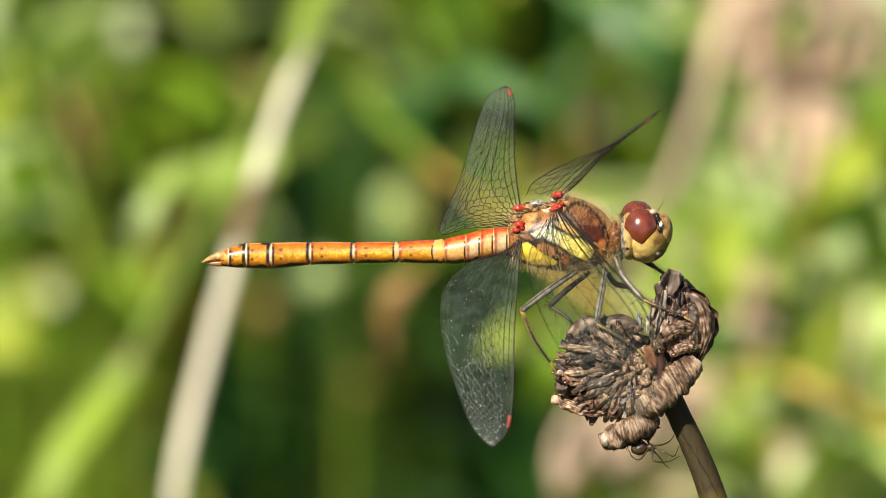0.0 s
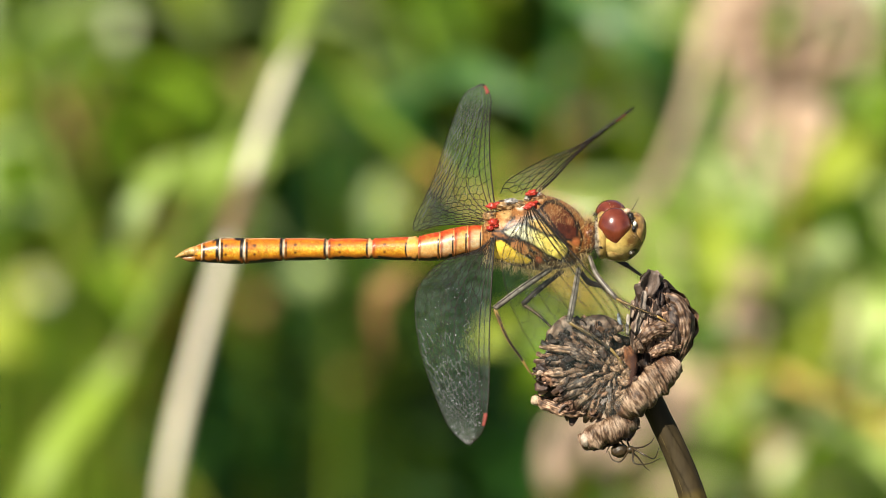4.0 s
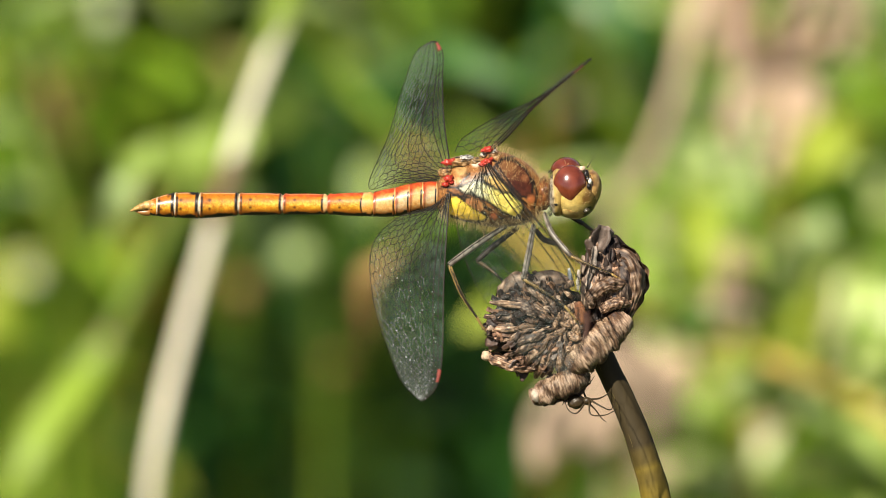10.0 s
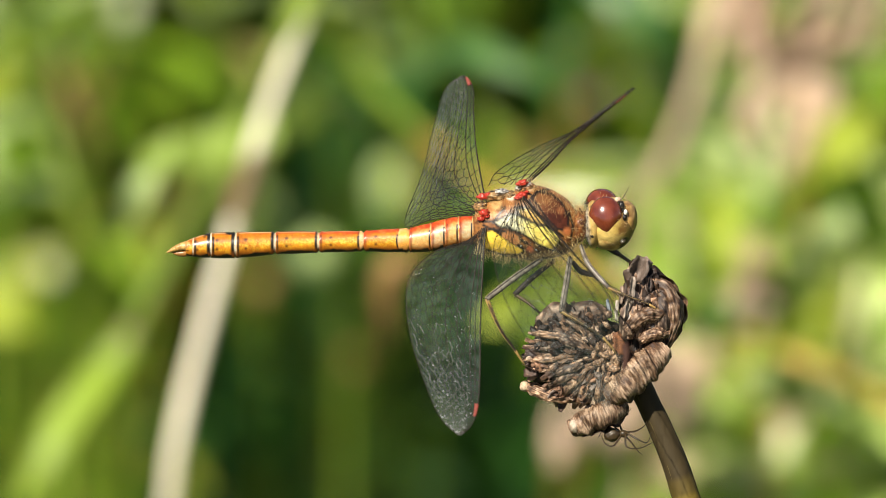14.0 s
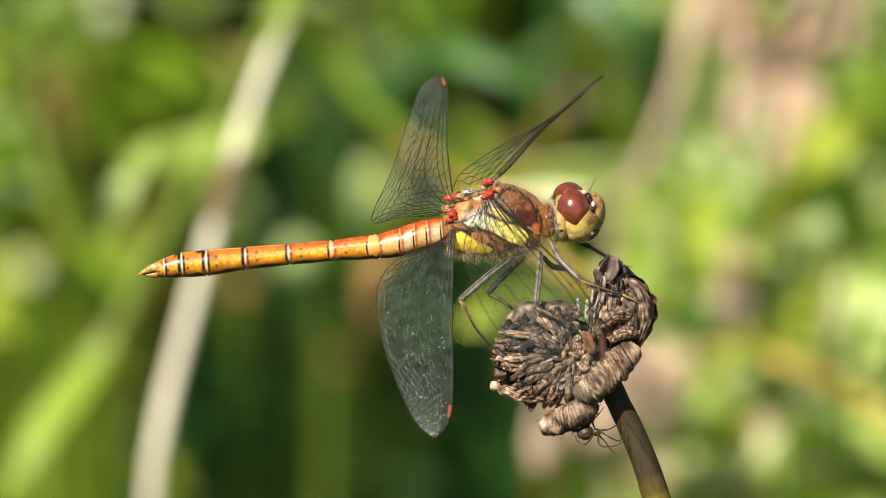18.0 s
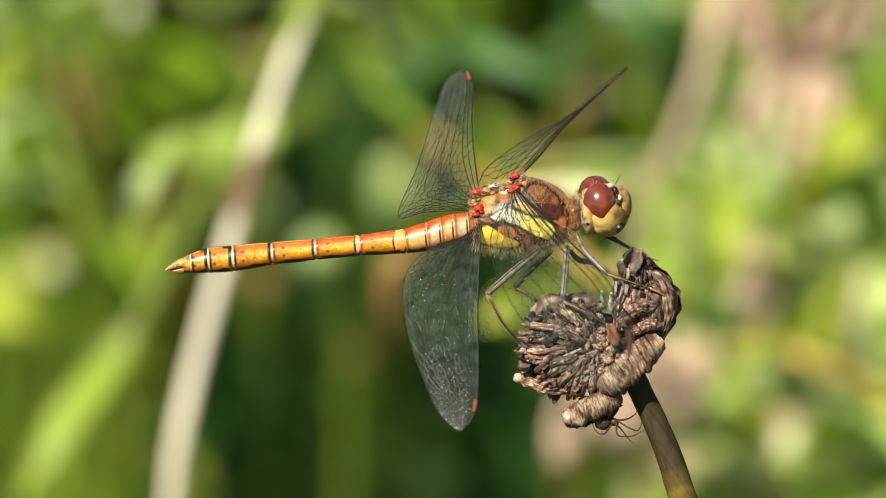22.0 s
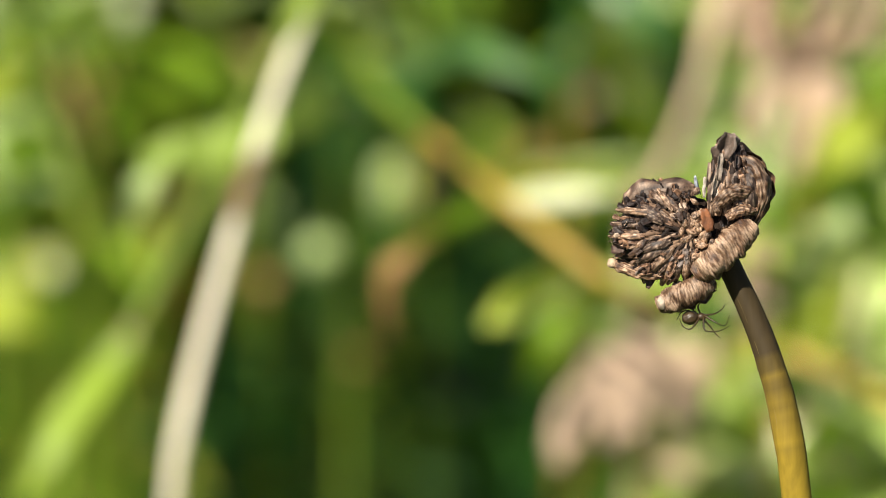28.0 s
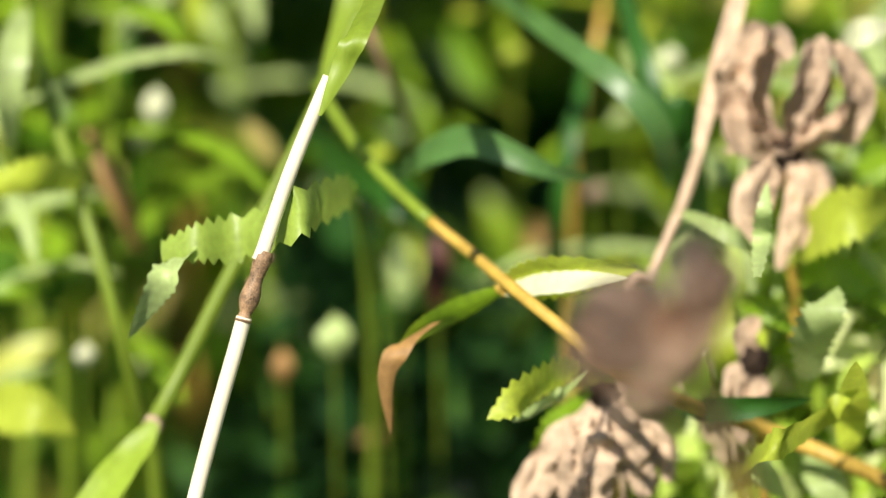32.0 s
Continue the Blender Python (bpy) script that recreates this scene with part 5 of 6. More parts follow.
withered(1072, 704, 0.145, [
    ([(0, 0, 0), (-30, 60, -20), (-80, 130, -20), (-140, 220, -10), (-170, 290, 0)], 38),
    ([(0, 0, 0), (-10, 70, -30), (-40, 150, -40), (-60, 250, -30)], 36),
    ([(0, 0, 0), (10, 60, -40), (5, 140, -50), (-5, 230, -30)], 44),
    ([(0, 0, 0), (50, 60, -20), (85, 120, -30), (90, 200, -20)], 40),
    ([(0, 0, 0), (60, 40, 0), (120, 90, 0), (130, 170, 0)], 24),
    ([(0, 0, 0), (30, 20, -20), (50, 60, -25), (40, 120, -15)], 24)], 1.25, 5, "withered brown flower hanging down, petals papery", (0.0, 0.1), 0.9, (70, -20))
withered(1335, 640, 0.15, [
    ([(0, 0, 0), (-30, 50, -10), (-40, 110, -10)], 26), ([(0, 0, 0), (20, 50, -10), (10, 110, -10)], 26),
    ([(0, 0, 0), (-20, 120, 0), (-30, 170, 0)], 22), ([(0, 0, 0), (-10, -50, -10), (10, -90, -10)], 24)], 1, 6, "small withered brown flower among green leaves", (0.02, 0.1))
withered(315, 40, 0.26, [
    ([(0, 0, 0), (-30, -30, -10), (-40, -70, -10)], 26), ([(0, 0, 0), (20, -40, -10), (30, -80, -10)], 26), ([(0, 0, 0), (0, 30, 0), (10, 60, 0)], 24)], 1, 7, "faded pinkish flower far behind", (0.02, 0.1))

# straw stalks on the right
straw_b = tagged(new("dry_reed"), "broken tan stalk standing among green plants", "dry stalk")
sways(straw_b, 1230, 300)
stem("stalk", [B(1325, -60, 0.16), B(1275, 130, 0.16), B(1222, 320, 0.158), B(1180, 430, 0.156), B(1150, 500, 0.155), B(1105, 640, 0.155), *to_ground(B(1105, 640, 0.155), (0, 0.1), 6)], 10, 11, M_DRY, straw_b, 50)
leaf([B(1322, -70, 0.157), B(1290, 60, 0.157), B(1250, 200, 0.155), B(1226, 320, 0.154)], 18, M_DRY, straw_b, RIGHT, 0.7, 0.4, name="sheath")

dead = sways(tagged(new("dry_reed"), "thin grey-brown dead stalk among green plants", "dry stalk"), 690, 150)
stem("stalk", [B(640, 20, 0.185), B(668, 92, 0.18), B(712, 188, 0.19), B(736, 290, 0.24), B(750, 420, 0.34), *to_ground(B(756, 520, 0.40), (0, 0.1), 6)], 8, 9, M_NODE, dead, 40)

# stems and leaves at the left edge
herb2 = tagged(new("tall_herb"), "green leafy stem with pale toothed leaves", "wild plant")
sways(herb2, 120, 400)
stem("stem", [B(20, -60, 0.18), B(60, 90, 0.175), B(110, 250, 0.17), B(170, 440, 0.165), B(215, 600, 0.165), B(250, 740, 0.17), B(280, 900, 0.175), *to_ground(B(280, 900, 0.175), (0.05, 0.1), 6)], 12, 14, M_GRASS, herb2, 50)
leaf([B(40, 20, 0.172), B(25, 90, 0.165), B(15, 180, 0.165), B(20, 270, 0.17)], 30, M_PALE, herb2, RIGHT + UP * 0.1, 0.5, 0.4, 0.12, label="pale upturned leaf")
leaf([B(150, 320, 0.168), B(90, 310, 0.16), B(20, 320, 0.158), B(-60, 345, 0.16)], 40, M_LIME, herb2, UP - AWAY * 0.2, 0.5, 0.4, 0.3)
leaf([B(245, 445, 0.19), B(218, 365, 0.188), B(185, 292, 0.188), B(150, 225, 0.19)], 22, M_RUST, herb2, RIGHT + UP * 0.4, 0.4, 0.45, 0.1, label="withering rusty leaf")
leaf([B(-40, 720, 0.17), B(20, 722, 0.165), B(70, 732, 0.163), B(135, 765, 0.165)], 58, M_LIME, herb2, UP + AWAY * 0.2, 0.7, 0.4, 0.35)
stem("side_stem", [B(20, 340, 0.19), B(45, 450, 0.19), B(80, 560, 0.19), B(115, 680, 0.195), *to_ground(B(120, 700, 0.195), (0.02, 0.1), 6)], 9, 11, M_GRASS, herb2, 40)
leaf([B(80, 515, 0.188), B(40, 512, 0.186), B(-30, 520, 0.186)], 22, M_LEAF, herb2, UP, 0.5, 0.4, 0.2)

# bright leaves on the right
herb3 = tagged(new("leafy_herb"), "sunlit herb with broad toothed leaves", "wild plant")
sways(herb3, 1400, 560)
stem("stem", [B(1330, 150, 0.16), B(1320, 330, 0.16), B(1330, 520, 0.16), B(1350, 720, 0.165), B(1360, 900, 0.17), *to_ground(B(1360, 900, 0.17), (0, 0.1), 6)], 13, 16, M_PALE, herb3, 40)
for pts, w, mt, across in (
        ([B(1432, 672, 0.145), B(1442, 605, 0.138), B(1462, 552, 0.136), B(1484, 508, 0.138)], 50, M_PALE, RIGHT + UP * 0.25),
        ([B(1396, 450, 0.16), B(1460, 402, 0.152), B(1522, 372, 0.15), B(1595, 350, 0.155)], 60, M_LIME, UP),
        ([B(1208, 378, 0.15), B(1262, 402, 0.145), B(1312, 428, 0.145), B(1345, 456, 0.15)], 21, M_PALE, UP),
        ([B(1340, 490, 0.14), B(1347, 430, 0.134), B(1352, 375, 0.132), B(1358, 322, 0.133)], 19, M_PALE, RIGHT),
        ([B(1470, 130, 0.17), B(1520, 62, 0.16), B(1590, 45, 0.16)], 30, M_UNDER, UP),
        ([B(1380, 486, 0.165), B(1450, 474, 0.16), B(1520, 502, 0.16), B(1600, 560, 0.165)], 40, M_LEAF, UP),
        ([B(1285, 880, 0.15), B(1335, 832, 0.145), B(1395, 885, 0.15)], 36, M_PALE, UP + RIGHT * 0.3),
        ([B(1232, 478, 0.165), B(1262, 542, 0.158), B(1276, 622, 0.156), B(1296, 690, 0.16)], 34, M_LIME, RIGHT + UP * 0.2),
        ([B(1345, 560, 0.16), B(1330, 610, 0.155), B(1345, 660, 0.155)], 30, M_LIME, RIGHT),
        ([B(1290, 530, 0.16), B(1350, 545, 0.155), B(1410, 590, 0.155)], 26, M_LEAF, UP),
        ([B(1560, 640, 0.17), B(1545, 700, 0.165), B(1560, 790, 0.165)], 46, M_LEAF, RIGHT),
        ([B(1440, 800, 0.155), B(1460, 850, 0.15), B(1500, 900, 0.15)], 40, M_PALE, RIGHT + UP * 0.4),
        ([B(1540, 250, 0.18), B(1555, 300, 0.175), B(1600, 350, 0.175)], 44, M_LEAF, RIGHT + UP * 0.4)):
    leaf(pts, w, mt, herb3, across, 0.45, 0.45, 0.26, fold=0.18)

# dark green grass blades behind
reed = tagged(new("grass_tuft"), "tuft of bluish-green arching grass blades", "grass")
sways(reed, 980, 300)
leaf([B(820, -60, 0.19), B(905, 8, 0.175), B(951, 40, 0.168), B(1021, 90, 0.16), B(1098, 148, 0.156), B(1162, 222, 0.156), B(1190, 312, 0.16), B(1240, 460, 0.17), *to_ground(B(1260, 560, 0.18), (0, 0.05), 4)], 24, M_BLUE, reed, RIGHT * 0.5 + UP * 0.6, 0.4, 0.5, name="blade", n=50, fold=0.15)
leaf([B(1070, -90, 0.18), B(1108, 10, 0.175), B(1140, 118, 0.17), B(1182, 240, 0.17), B(1215, 360, 0.175), *to_ground(B(1240, 460, 0.19), (0, 0.05), 4)], 22, M_DEEP, reed, RIGHT, 0.5, 0.5, name="blade", n=50)
leaf([B(690, 320, 0.17), B(760, 272, 0.16), B(830, 248, 0.155), B(893, 268, 0.153), B(970, 302, 0.153), B(1052, 318, 0.158)], 28, M_BLUE, reed, UP, 0.4, 0.35, name="blade", fold=0.15)
leaf([B(1040, 80, 0.2), B(1028, 170, 0.195), B(1004, 270, 0.192), B(984, 420, 0.195), B(978, 640, 0.21), *to_ground(B(976, 700, 0.22), (0, 0.05), 4)], 16, M_DEEP, reed, RIGHT, 0.5, 0.3, name="blade", n=40)
leaf([B(1075, -60, 0.21), B(1062, 40, 0.2), B(1040, 130, 0.2), B(1020, 260, 0.205), B(1010, 420, 0.21), *to_ground(B(1005, 600, 0.23), (0, 0.05), 4)], 8, M_STEM, reed, RIGHT, 0.5, 0.3, name="blade", n=40)
leaf([B(545, 240, 0.2), B(610, 285, 0.19), B(680, 330, 0.185), B(745, 375, 0.185), B(790, 420, 0.19)], 44, M_DEEP, reed, UP + RIGHT * -0.4, 0.5, 0.4, name="blade", fold=0.1)
leaf([B(690, 60, 0.24), B(740, 170, 0.23), B(760, 240, 0.23), B(720, 330, 0.235), B(690, 460, 0.24), B(700, 620, 0.25), *to_ground(B(705, 700, 0.25), (0, 0.05), 4)], 18, M_LEAF, reed, RIGHT, 0.5, 0.5, name="blade", n=40)


# more toothed herbs around them
def herb_plant(x, y, d, height, seed, material, label):
    """An upright herb whose stem passes B(x, y, d), with toothed leaves in turn along it."""
    rng = random.Random(seed)
    thing = sways(tagged(new("meadow_herb"), label, "wild plant", "herbs behind"), x, y)
    mid = B(x, y, d)
    lean = Vector((rng.uniform(-0.25, 0.25), rng.uniform(-0.1, 0.2), 1)).normalized()
    top = mid + lean * height
    line = curve([Vector((mid.x - lean.x * mid.z, mid.y - lean.y * mid.z, -0.01)), mid - lean * 0.08, mid, top], 30)
    bm = bmesh.new()
    tube(bm, line, [S * (16 - 9 * i / 29) for i in range(30)], 8)
    part("stem", bm, M_GRASS, thing)
    for k in range(11):
        p = mid + lean * (height * (1 - k / 5.5))
        az = k * 2.4 + rng.uniform(-0.5, 0.5)
        go = Vector((math.cos(az), math.sin(az), rng.uniform(0.1, 0.7))).normalized()
        size = rng.uniform(0.006, 0.014)
        pts = [p, p + go * size * 0.6, p + go * size * 1.2 + Vector((0, 0, -size * 0.15)), p + go * size * 1.7 + Vector((0, 0, -size * 0.5))]
        leaf(pts, rng.uniform(26, 44), material if rng.random() < 0.7 else M_PALE, thing, go.cross(Vector((0, 0, 1))), 0.4, 0.4, 0.28, 21)


for i, (x, y, d, mt, words) in enumerate((
        (200, 260, 0.20, M_LEAF, "green herb with toothed leaves"), (420, 180, 0.24, M_LEAF, "green herb with toothed leaves"), (-60, 560, 0.19, M_PALE, "pale sunlit herb with toothed leaves"),
        (90, 60, 0.22, M_LEAF, "green herb with toothed leaves"), (700, 120, 0.28, M_DEEP, "dark green herb with toothed leaves"),
        (1180, 130, 0.24, M_LEAF, "green herb with toothed leaves"), (1420, 560, 0.18, M_PALE, "pale sunlit herb with toothed leaves"), (1550, 300, 0.19, M_PALE, "pale sunlit herb with toothed leaves"),
        (1500, 760, 0.17, M_LEAF, "green herb with toothed leaves"), (1240, 560, 0.2, M_PALE, "pale sunlit herb with toothed leaves"), (1620, 620, 0.2, M_LEAF, "green herb with toothed leaves"),
        (560, 620, 0.30, M_DEEP, "dark green herb with toothed leaves"), (820, 720, 0.32, M_DEEP, "dark green herb with toothed leaves"))):
    herb_plant(x, y, d, 0.022, 50 + i, mt, words)


# single small leaves on thin stalks, pale, rusty and wine-red
def seedling(x, y, w, h, d, material, label):
    thing = sways(tagged(new("seedling"), label, "wild plant", "seedlings behind"), x, y)
    c = B(x, y, d)
    lift = UP * (h * S)
    stem("stalk", [c - lift + AWAY * 0.001, c - lift * 2.4 + AWAY * 0.004, *to_ground(c - lift * 3.5 + AWAY * 0.006, (0.02, 0.08), 5)], 3, 6, M_GRASS, thing, 20, sides=6)
    leaf([c - lift, c - lift * 0.3 - AWAY * 0.001, c + lift * 0.4 - AWAY * 0.001, c + lift], w, material, thing, RIGHT + UP * 0.2, 0.4, 0.45, 0.06)


for x, y, w, h, d, mt, words in ((592, 595, 34, 38, 0.19, M_PALE, "small pale green leaf on a thin stalk"), (500, 648, 20, 32, 0.2, M_RUST, "small rusty orange leaf on a thin stalk"),
                                 (775, 475, 26, 70, 0.2, M_WINE, "wine-red leaf hanging in the shade"), (655, 775, 26, 18, 0.22, M_RUST, "small rusty orange leaf on a thin stalk"),
                                 (275, 188, 22, 34, 0.2, M_UNDER, "small whitish leaf on a thin stalk"), (250, 242, 20, 22, 0.2, M_UNDER, "small whitish leaf on a thin stalk"),
                                 (1186, 105, 22, 24, 0.2, M_UNDER, "small whitish leaf on a thin stalk"), (672, 276, 26, 20, 0.2, M_LIME, "small lime-green leaf on a thin stalk"),
                                 (910, 96, 22, 22, 0.22, M_LIME, "small lime-green leaf on a thin stalk"), (1100, 210, 22, 22, 0.21, M_PALE, "small pale green leaf on a thin stalk"),
                                 (150, 628, 18, 22, 0.19, M_UNDER, "small whitish leaf on a thin stalk"), (710, 480, 26, 60, 0.21, M_PALE, "small pale green leaf on a thin stalk"),
                                 (1050, 340, 20, 22, 0.21, M_DRY, "small dry brown leaf on a thin stalk"), (200, 330, 18, 60, 0.22, M_RUST, "small rusty orange leaf on a thin stalk")):
    seedling(x, y, w, h, d, mt, words)


# ---- the meadow ----
bm = bmesh.new()
n = 60
verts = {}
for i in range(n + 1):
    for j in range(n + 1):
        fx, fy = 2 * i / n - 1, 2 * j / n - 1
        x, y = math.copysign(abs(fx) ** 3, fx) * 400, math.copysign(abs(fy) ** 3, fy) * 400
        verts[i, j] = bm.verts.new((x, y, 0.01 * noise.noise(Vector((x * 2, y * 2, 0))) if abs(x) < 20 and abs(y) < 20 else 0))
for i in range(n):
    for j in range(n):
        bm.faces.new((verts[i, j], verts[i + 1, j], verts[i + 1, j + 1], verts[i, j + 1]))
tagged(part("ground", bm, M_SOIL), "meadow soil under the grass", "ground", kind="structure")


def scatter(name, count, box, size, seed, label, material, upright=0.4, shape=(0.1, 0.25), keep=None, source=None, facing=0.0):
    """Many loose-standing leaves and blades as one mesh."""
    rng = np.random.default_rng(seed)
    pos, faces = [], []
    made = 0
    while made < count:
        x, y, z = next(source) if source else (rng.uniform(a, b) for a, b in box)
        if keep and not keep(x, y, z):
            continue
        made += 1
        length = rng.uniform(*size)
        w = length * rng.uniform(*shape)
        d = np.array([rng.normal(0, 0.6), rng.normal(0, 0.6), rng.normal(upright, 0.5)])
        d /= np.linalg.norm(d)
        s = np.cross(d, rng.normal(0, 1, 3) + np.array(SUN_DIR) * facing)
        s /= np.linalg.norm(s)
        u = np.cross(s, d)
        p = np.array([x, y, z])
        b = len(pos)
        for f, wf, lift in ((0, 0.25, 0), (0.35, 1, 0.08), (0.7, 0.8, 0.06), (1, 0.05, -0.08)):
            c = p + d * length * f + u * lift * length
            pos += [c - s * w * wf / 2, c + u * -0.12 * w * wf, c + s * w * wf / 2]
        for k in range(3):
            q = b + 3 * k
            faces += [(q, q + 1, q + 4, q + 3), (q + 1, q + 2, q + 5, q + 4)]
    me = bpy.data.meshes.new(name)
    me.from_pydata([tuple(p) for p in pos], [], faces)
    me.polygons.foreach_set("use_smooth", [True] * len(faces))
    me.materials.append(material)
    return tagged(new(name, me), label, "meadow plants", kind="stuff")


def gap(x, y, spots):
    """Whether a place lies in one of the shady hollows between the plants."""
    return any(((x - cx) / rx) ** 2 + ((y - cy) / ry) ** 2 < 1 for cx, cy, rx, ry in spots)


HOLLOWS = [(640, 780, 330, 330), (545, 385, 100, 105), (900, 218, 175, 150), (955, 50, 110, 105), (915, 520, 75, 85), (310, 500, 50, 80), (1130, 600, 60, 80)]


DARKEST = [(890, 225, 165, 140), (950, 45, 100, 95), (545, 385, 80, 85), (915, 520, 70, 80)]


# where dark-coloured leaves stand in for shade
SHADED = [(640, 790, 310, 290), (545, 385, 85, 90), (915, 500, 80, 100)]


def thicket(name, count, span, depth, size, shape, seed, label, material, upright, hollow=True, facing=0.0, sparse=None, only=None):
    """Leaves of the plants right behind, thick between the hollows."""
    rng = random.Random(seed)
    spots = []
    while len(spots) < count:
        x, y, d = rng.uniform(*span[0]), rng.uniform(*span[1]), rng.uniform(*depth)
        p = V(x, y, d)
        if p.z < 0.01 or (only and not gap(x, y, only)) or (hollow and gap(x, y, HOLLOWS if hollow is True else hollow)) or (sparse and sparse[0] < x < sparse[1] and rng.random() < sparse[2]):
            continue
        spots.append(p)
    it = iter(spots)
    return scatter(name, count, None, size, seed, label, material, upright, shape, source=it, facing=facing)


thicket("sunny_leaves", 2200, ((-250, 1850), (-300, 1150)), (0.23, 0.40), (0.003, 0.009), (0.2, 0.5), 31, "meadow herb leaves with sunlight put into their yellow-green", M_SUNNY, 0.3, facing=1.4, sparse=(-300, 760, 0.66))
thicket("deep_leaves", 1350, ((300, 1010), (0, 1080)), (0.235, 0.32), (0.003, 0.009), (0.18, 0.5), 37, "hollow leaves with shade put into their dark bluish-green", M_DARK, 0.4, False, 0.6, only=SHADED)
thicket("hollow_leaves", 1100, ((-100, 1300), (-100, 1100)), (0.28, 0.46), (0.003, 0.009), (0.15, 0.45), 36, "small hollow leaves in greens darkened to stand for shade", M_SHADE, 0.4, DARKEST, 0.8)
# coloured pale and turned to the sun to brighten this side
thicket("bright_leaves", 1500, ((1150, 1850), (400, 1300)), (0.182, 0.198), (0.004, 0.010), (0.3, 0.55), 33, "meadow herb leaves with sunlight put into their pale colour", M_BRIGHT, 0.3, facing=4.0)
# unseen canopy added above the view to shade the plants behind
thicket("tall_leaves", 950, ((-800, 330), (-2600, -450)), (0.22, 0.38), (0.015, 0.04), (0.2, 0.4), 38, "unseen leaves added above the view to cast shade", M_SCATTER, 0.3, False, 0.6)
thicket("green_leaves", 5200, ((-500, 2100), (-500, 1400)), (0.28, 0.58), (0.005, 0.013), (0.16, 0.4), 32, "green leaves of meadow herbs", M_SCATTER, 0.4)
thicket("shady_leaves", 3400, ((-500, 2100), (-500, 1400)), (0.38, 0.75), (0.010, 0.026), (0.16, 0.4), 35, "leaves between plants, coloured dark to stand for shade", M_SHADE, 0.4, False)
scatter("meadow_foliage", 6000, ((-0.4, 0.4), (0.6, 1.4), (0.0, 0.36)), (0.02, 0.05), 1, "dense meadow leaves in greens darkened to stand for shade", M_SHADE)


def meadow_keep(x, y, z):
    """Thick round the plants, thinner with distance, and open where the flower stands."""
    r = math.hypot(x, y + 0.5)
    return (abs(x) > 0.03 or y > 0.06) and (r < 1.2 or (x * 7.3 + y * 3.1) % 1.0 < (1.4 / r) ** 1.5)


scatter("meadow_grass", 24000, ((-5, 5), (-5.5, 4.5), (0.0, 0.02)), (0.15, 0.34), 2, "meadow grass blades", M_SCATTER, 2.2, (0.012, 0.03), keep=meadow_keep)


# ---- what moves ----
VIEW_TURN = pose(0, 0, 0, -TILT)


def swayed(dx, dy):
    return Matrix.Translation(V(HEAD_AT[0] + dx, HEAD_AT[1] + dy)) @ VIEW_TURN


def hung(dx, dy):
    return Matrix.Translation(V(SPIDER_AT[0] + dx, SPIDER_AT[1] + dy)) @ VIEW_TURN


def perched(dx, dy, lean, d=0.0):
    return Matrix.Translation(V(FLY_AT[0] + dx, FLY_AT[1] + dy, d)) @ VIEW_TURN @ pose(0, 0, 0, 0, lean)


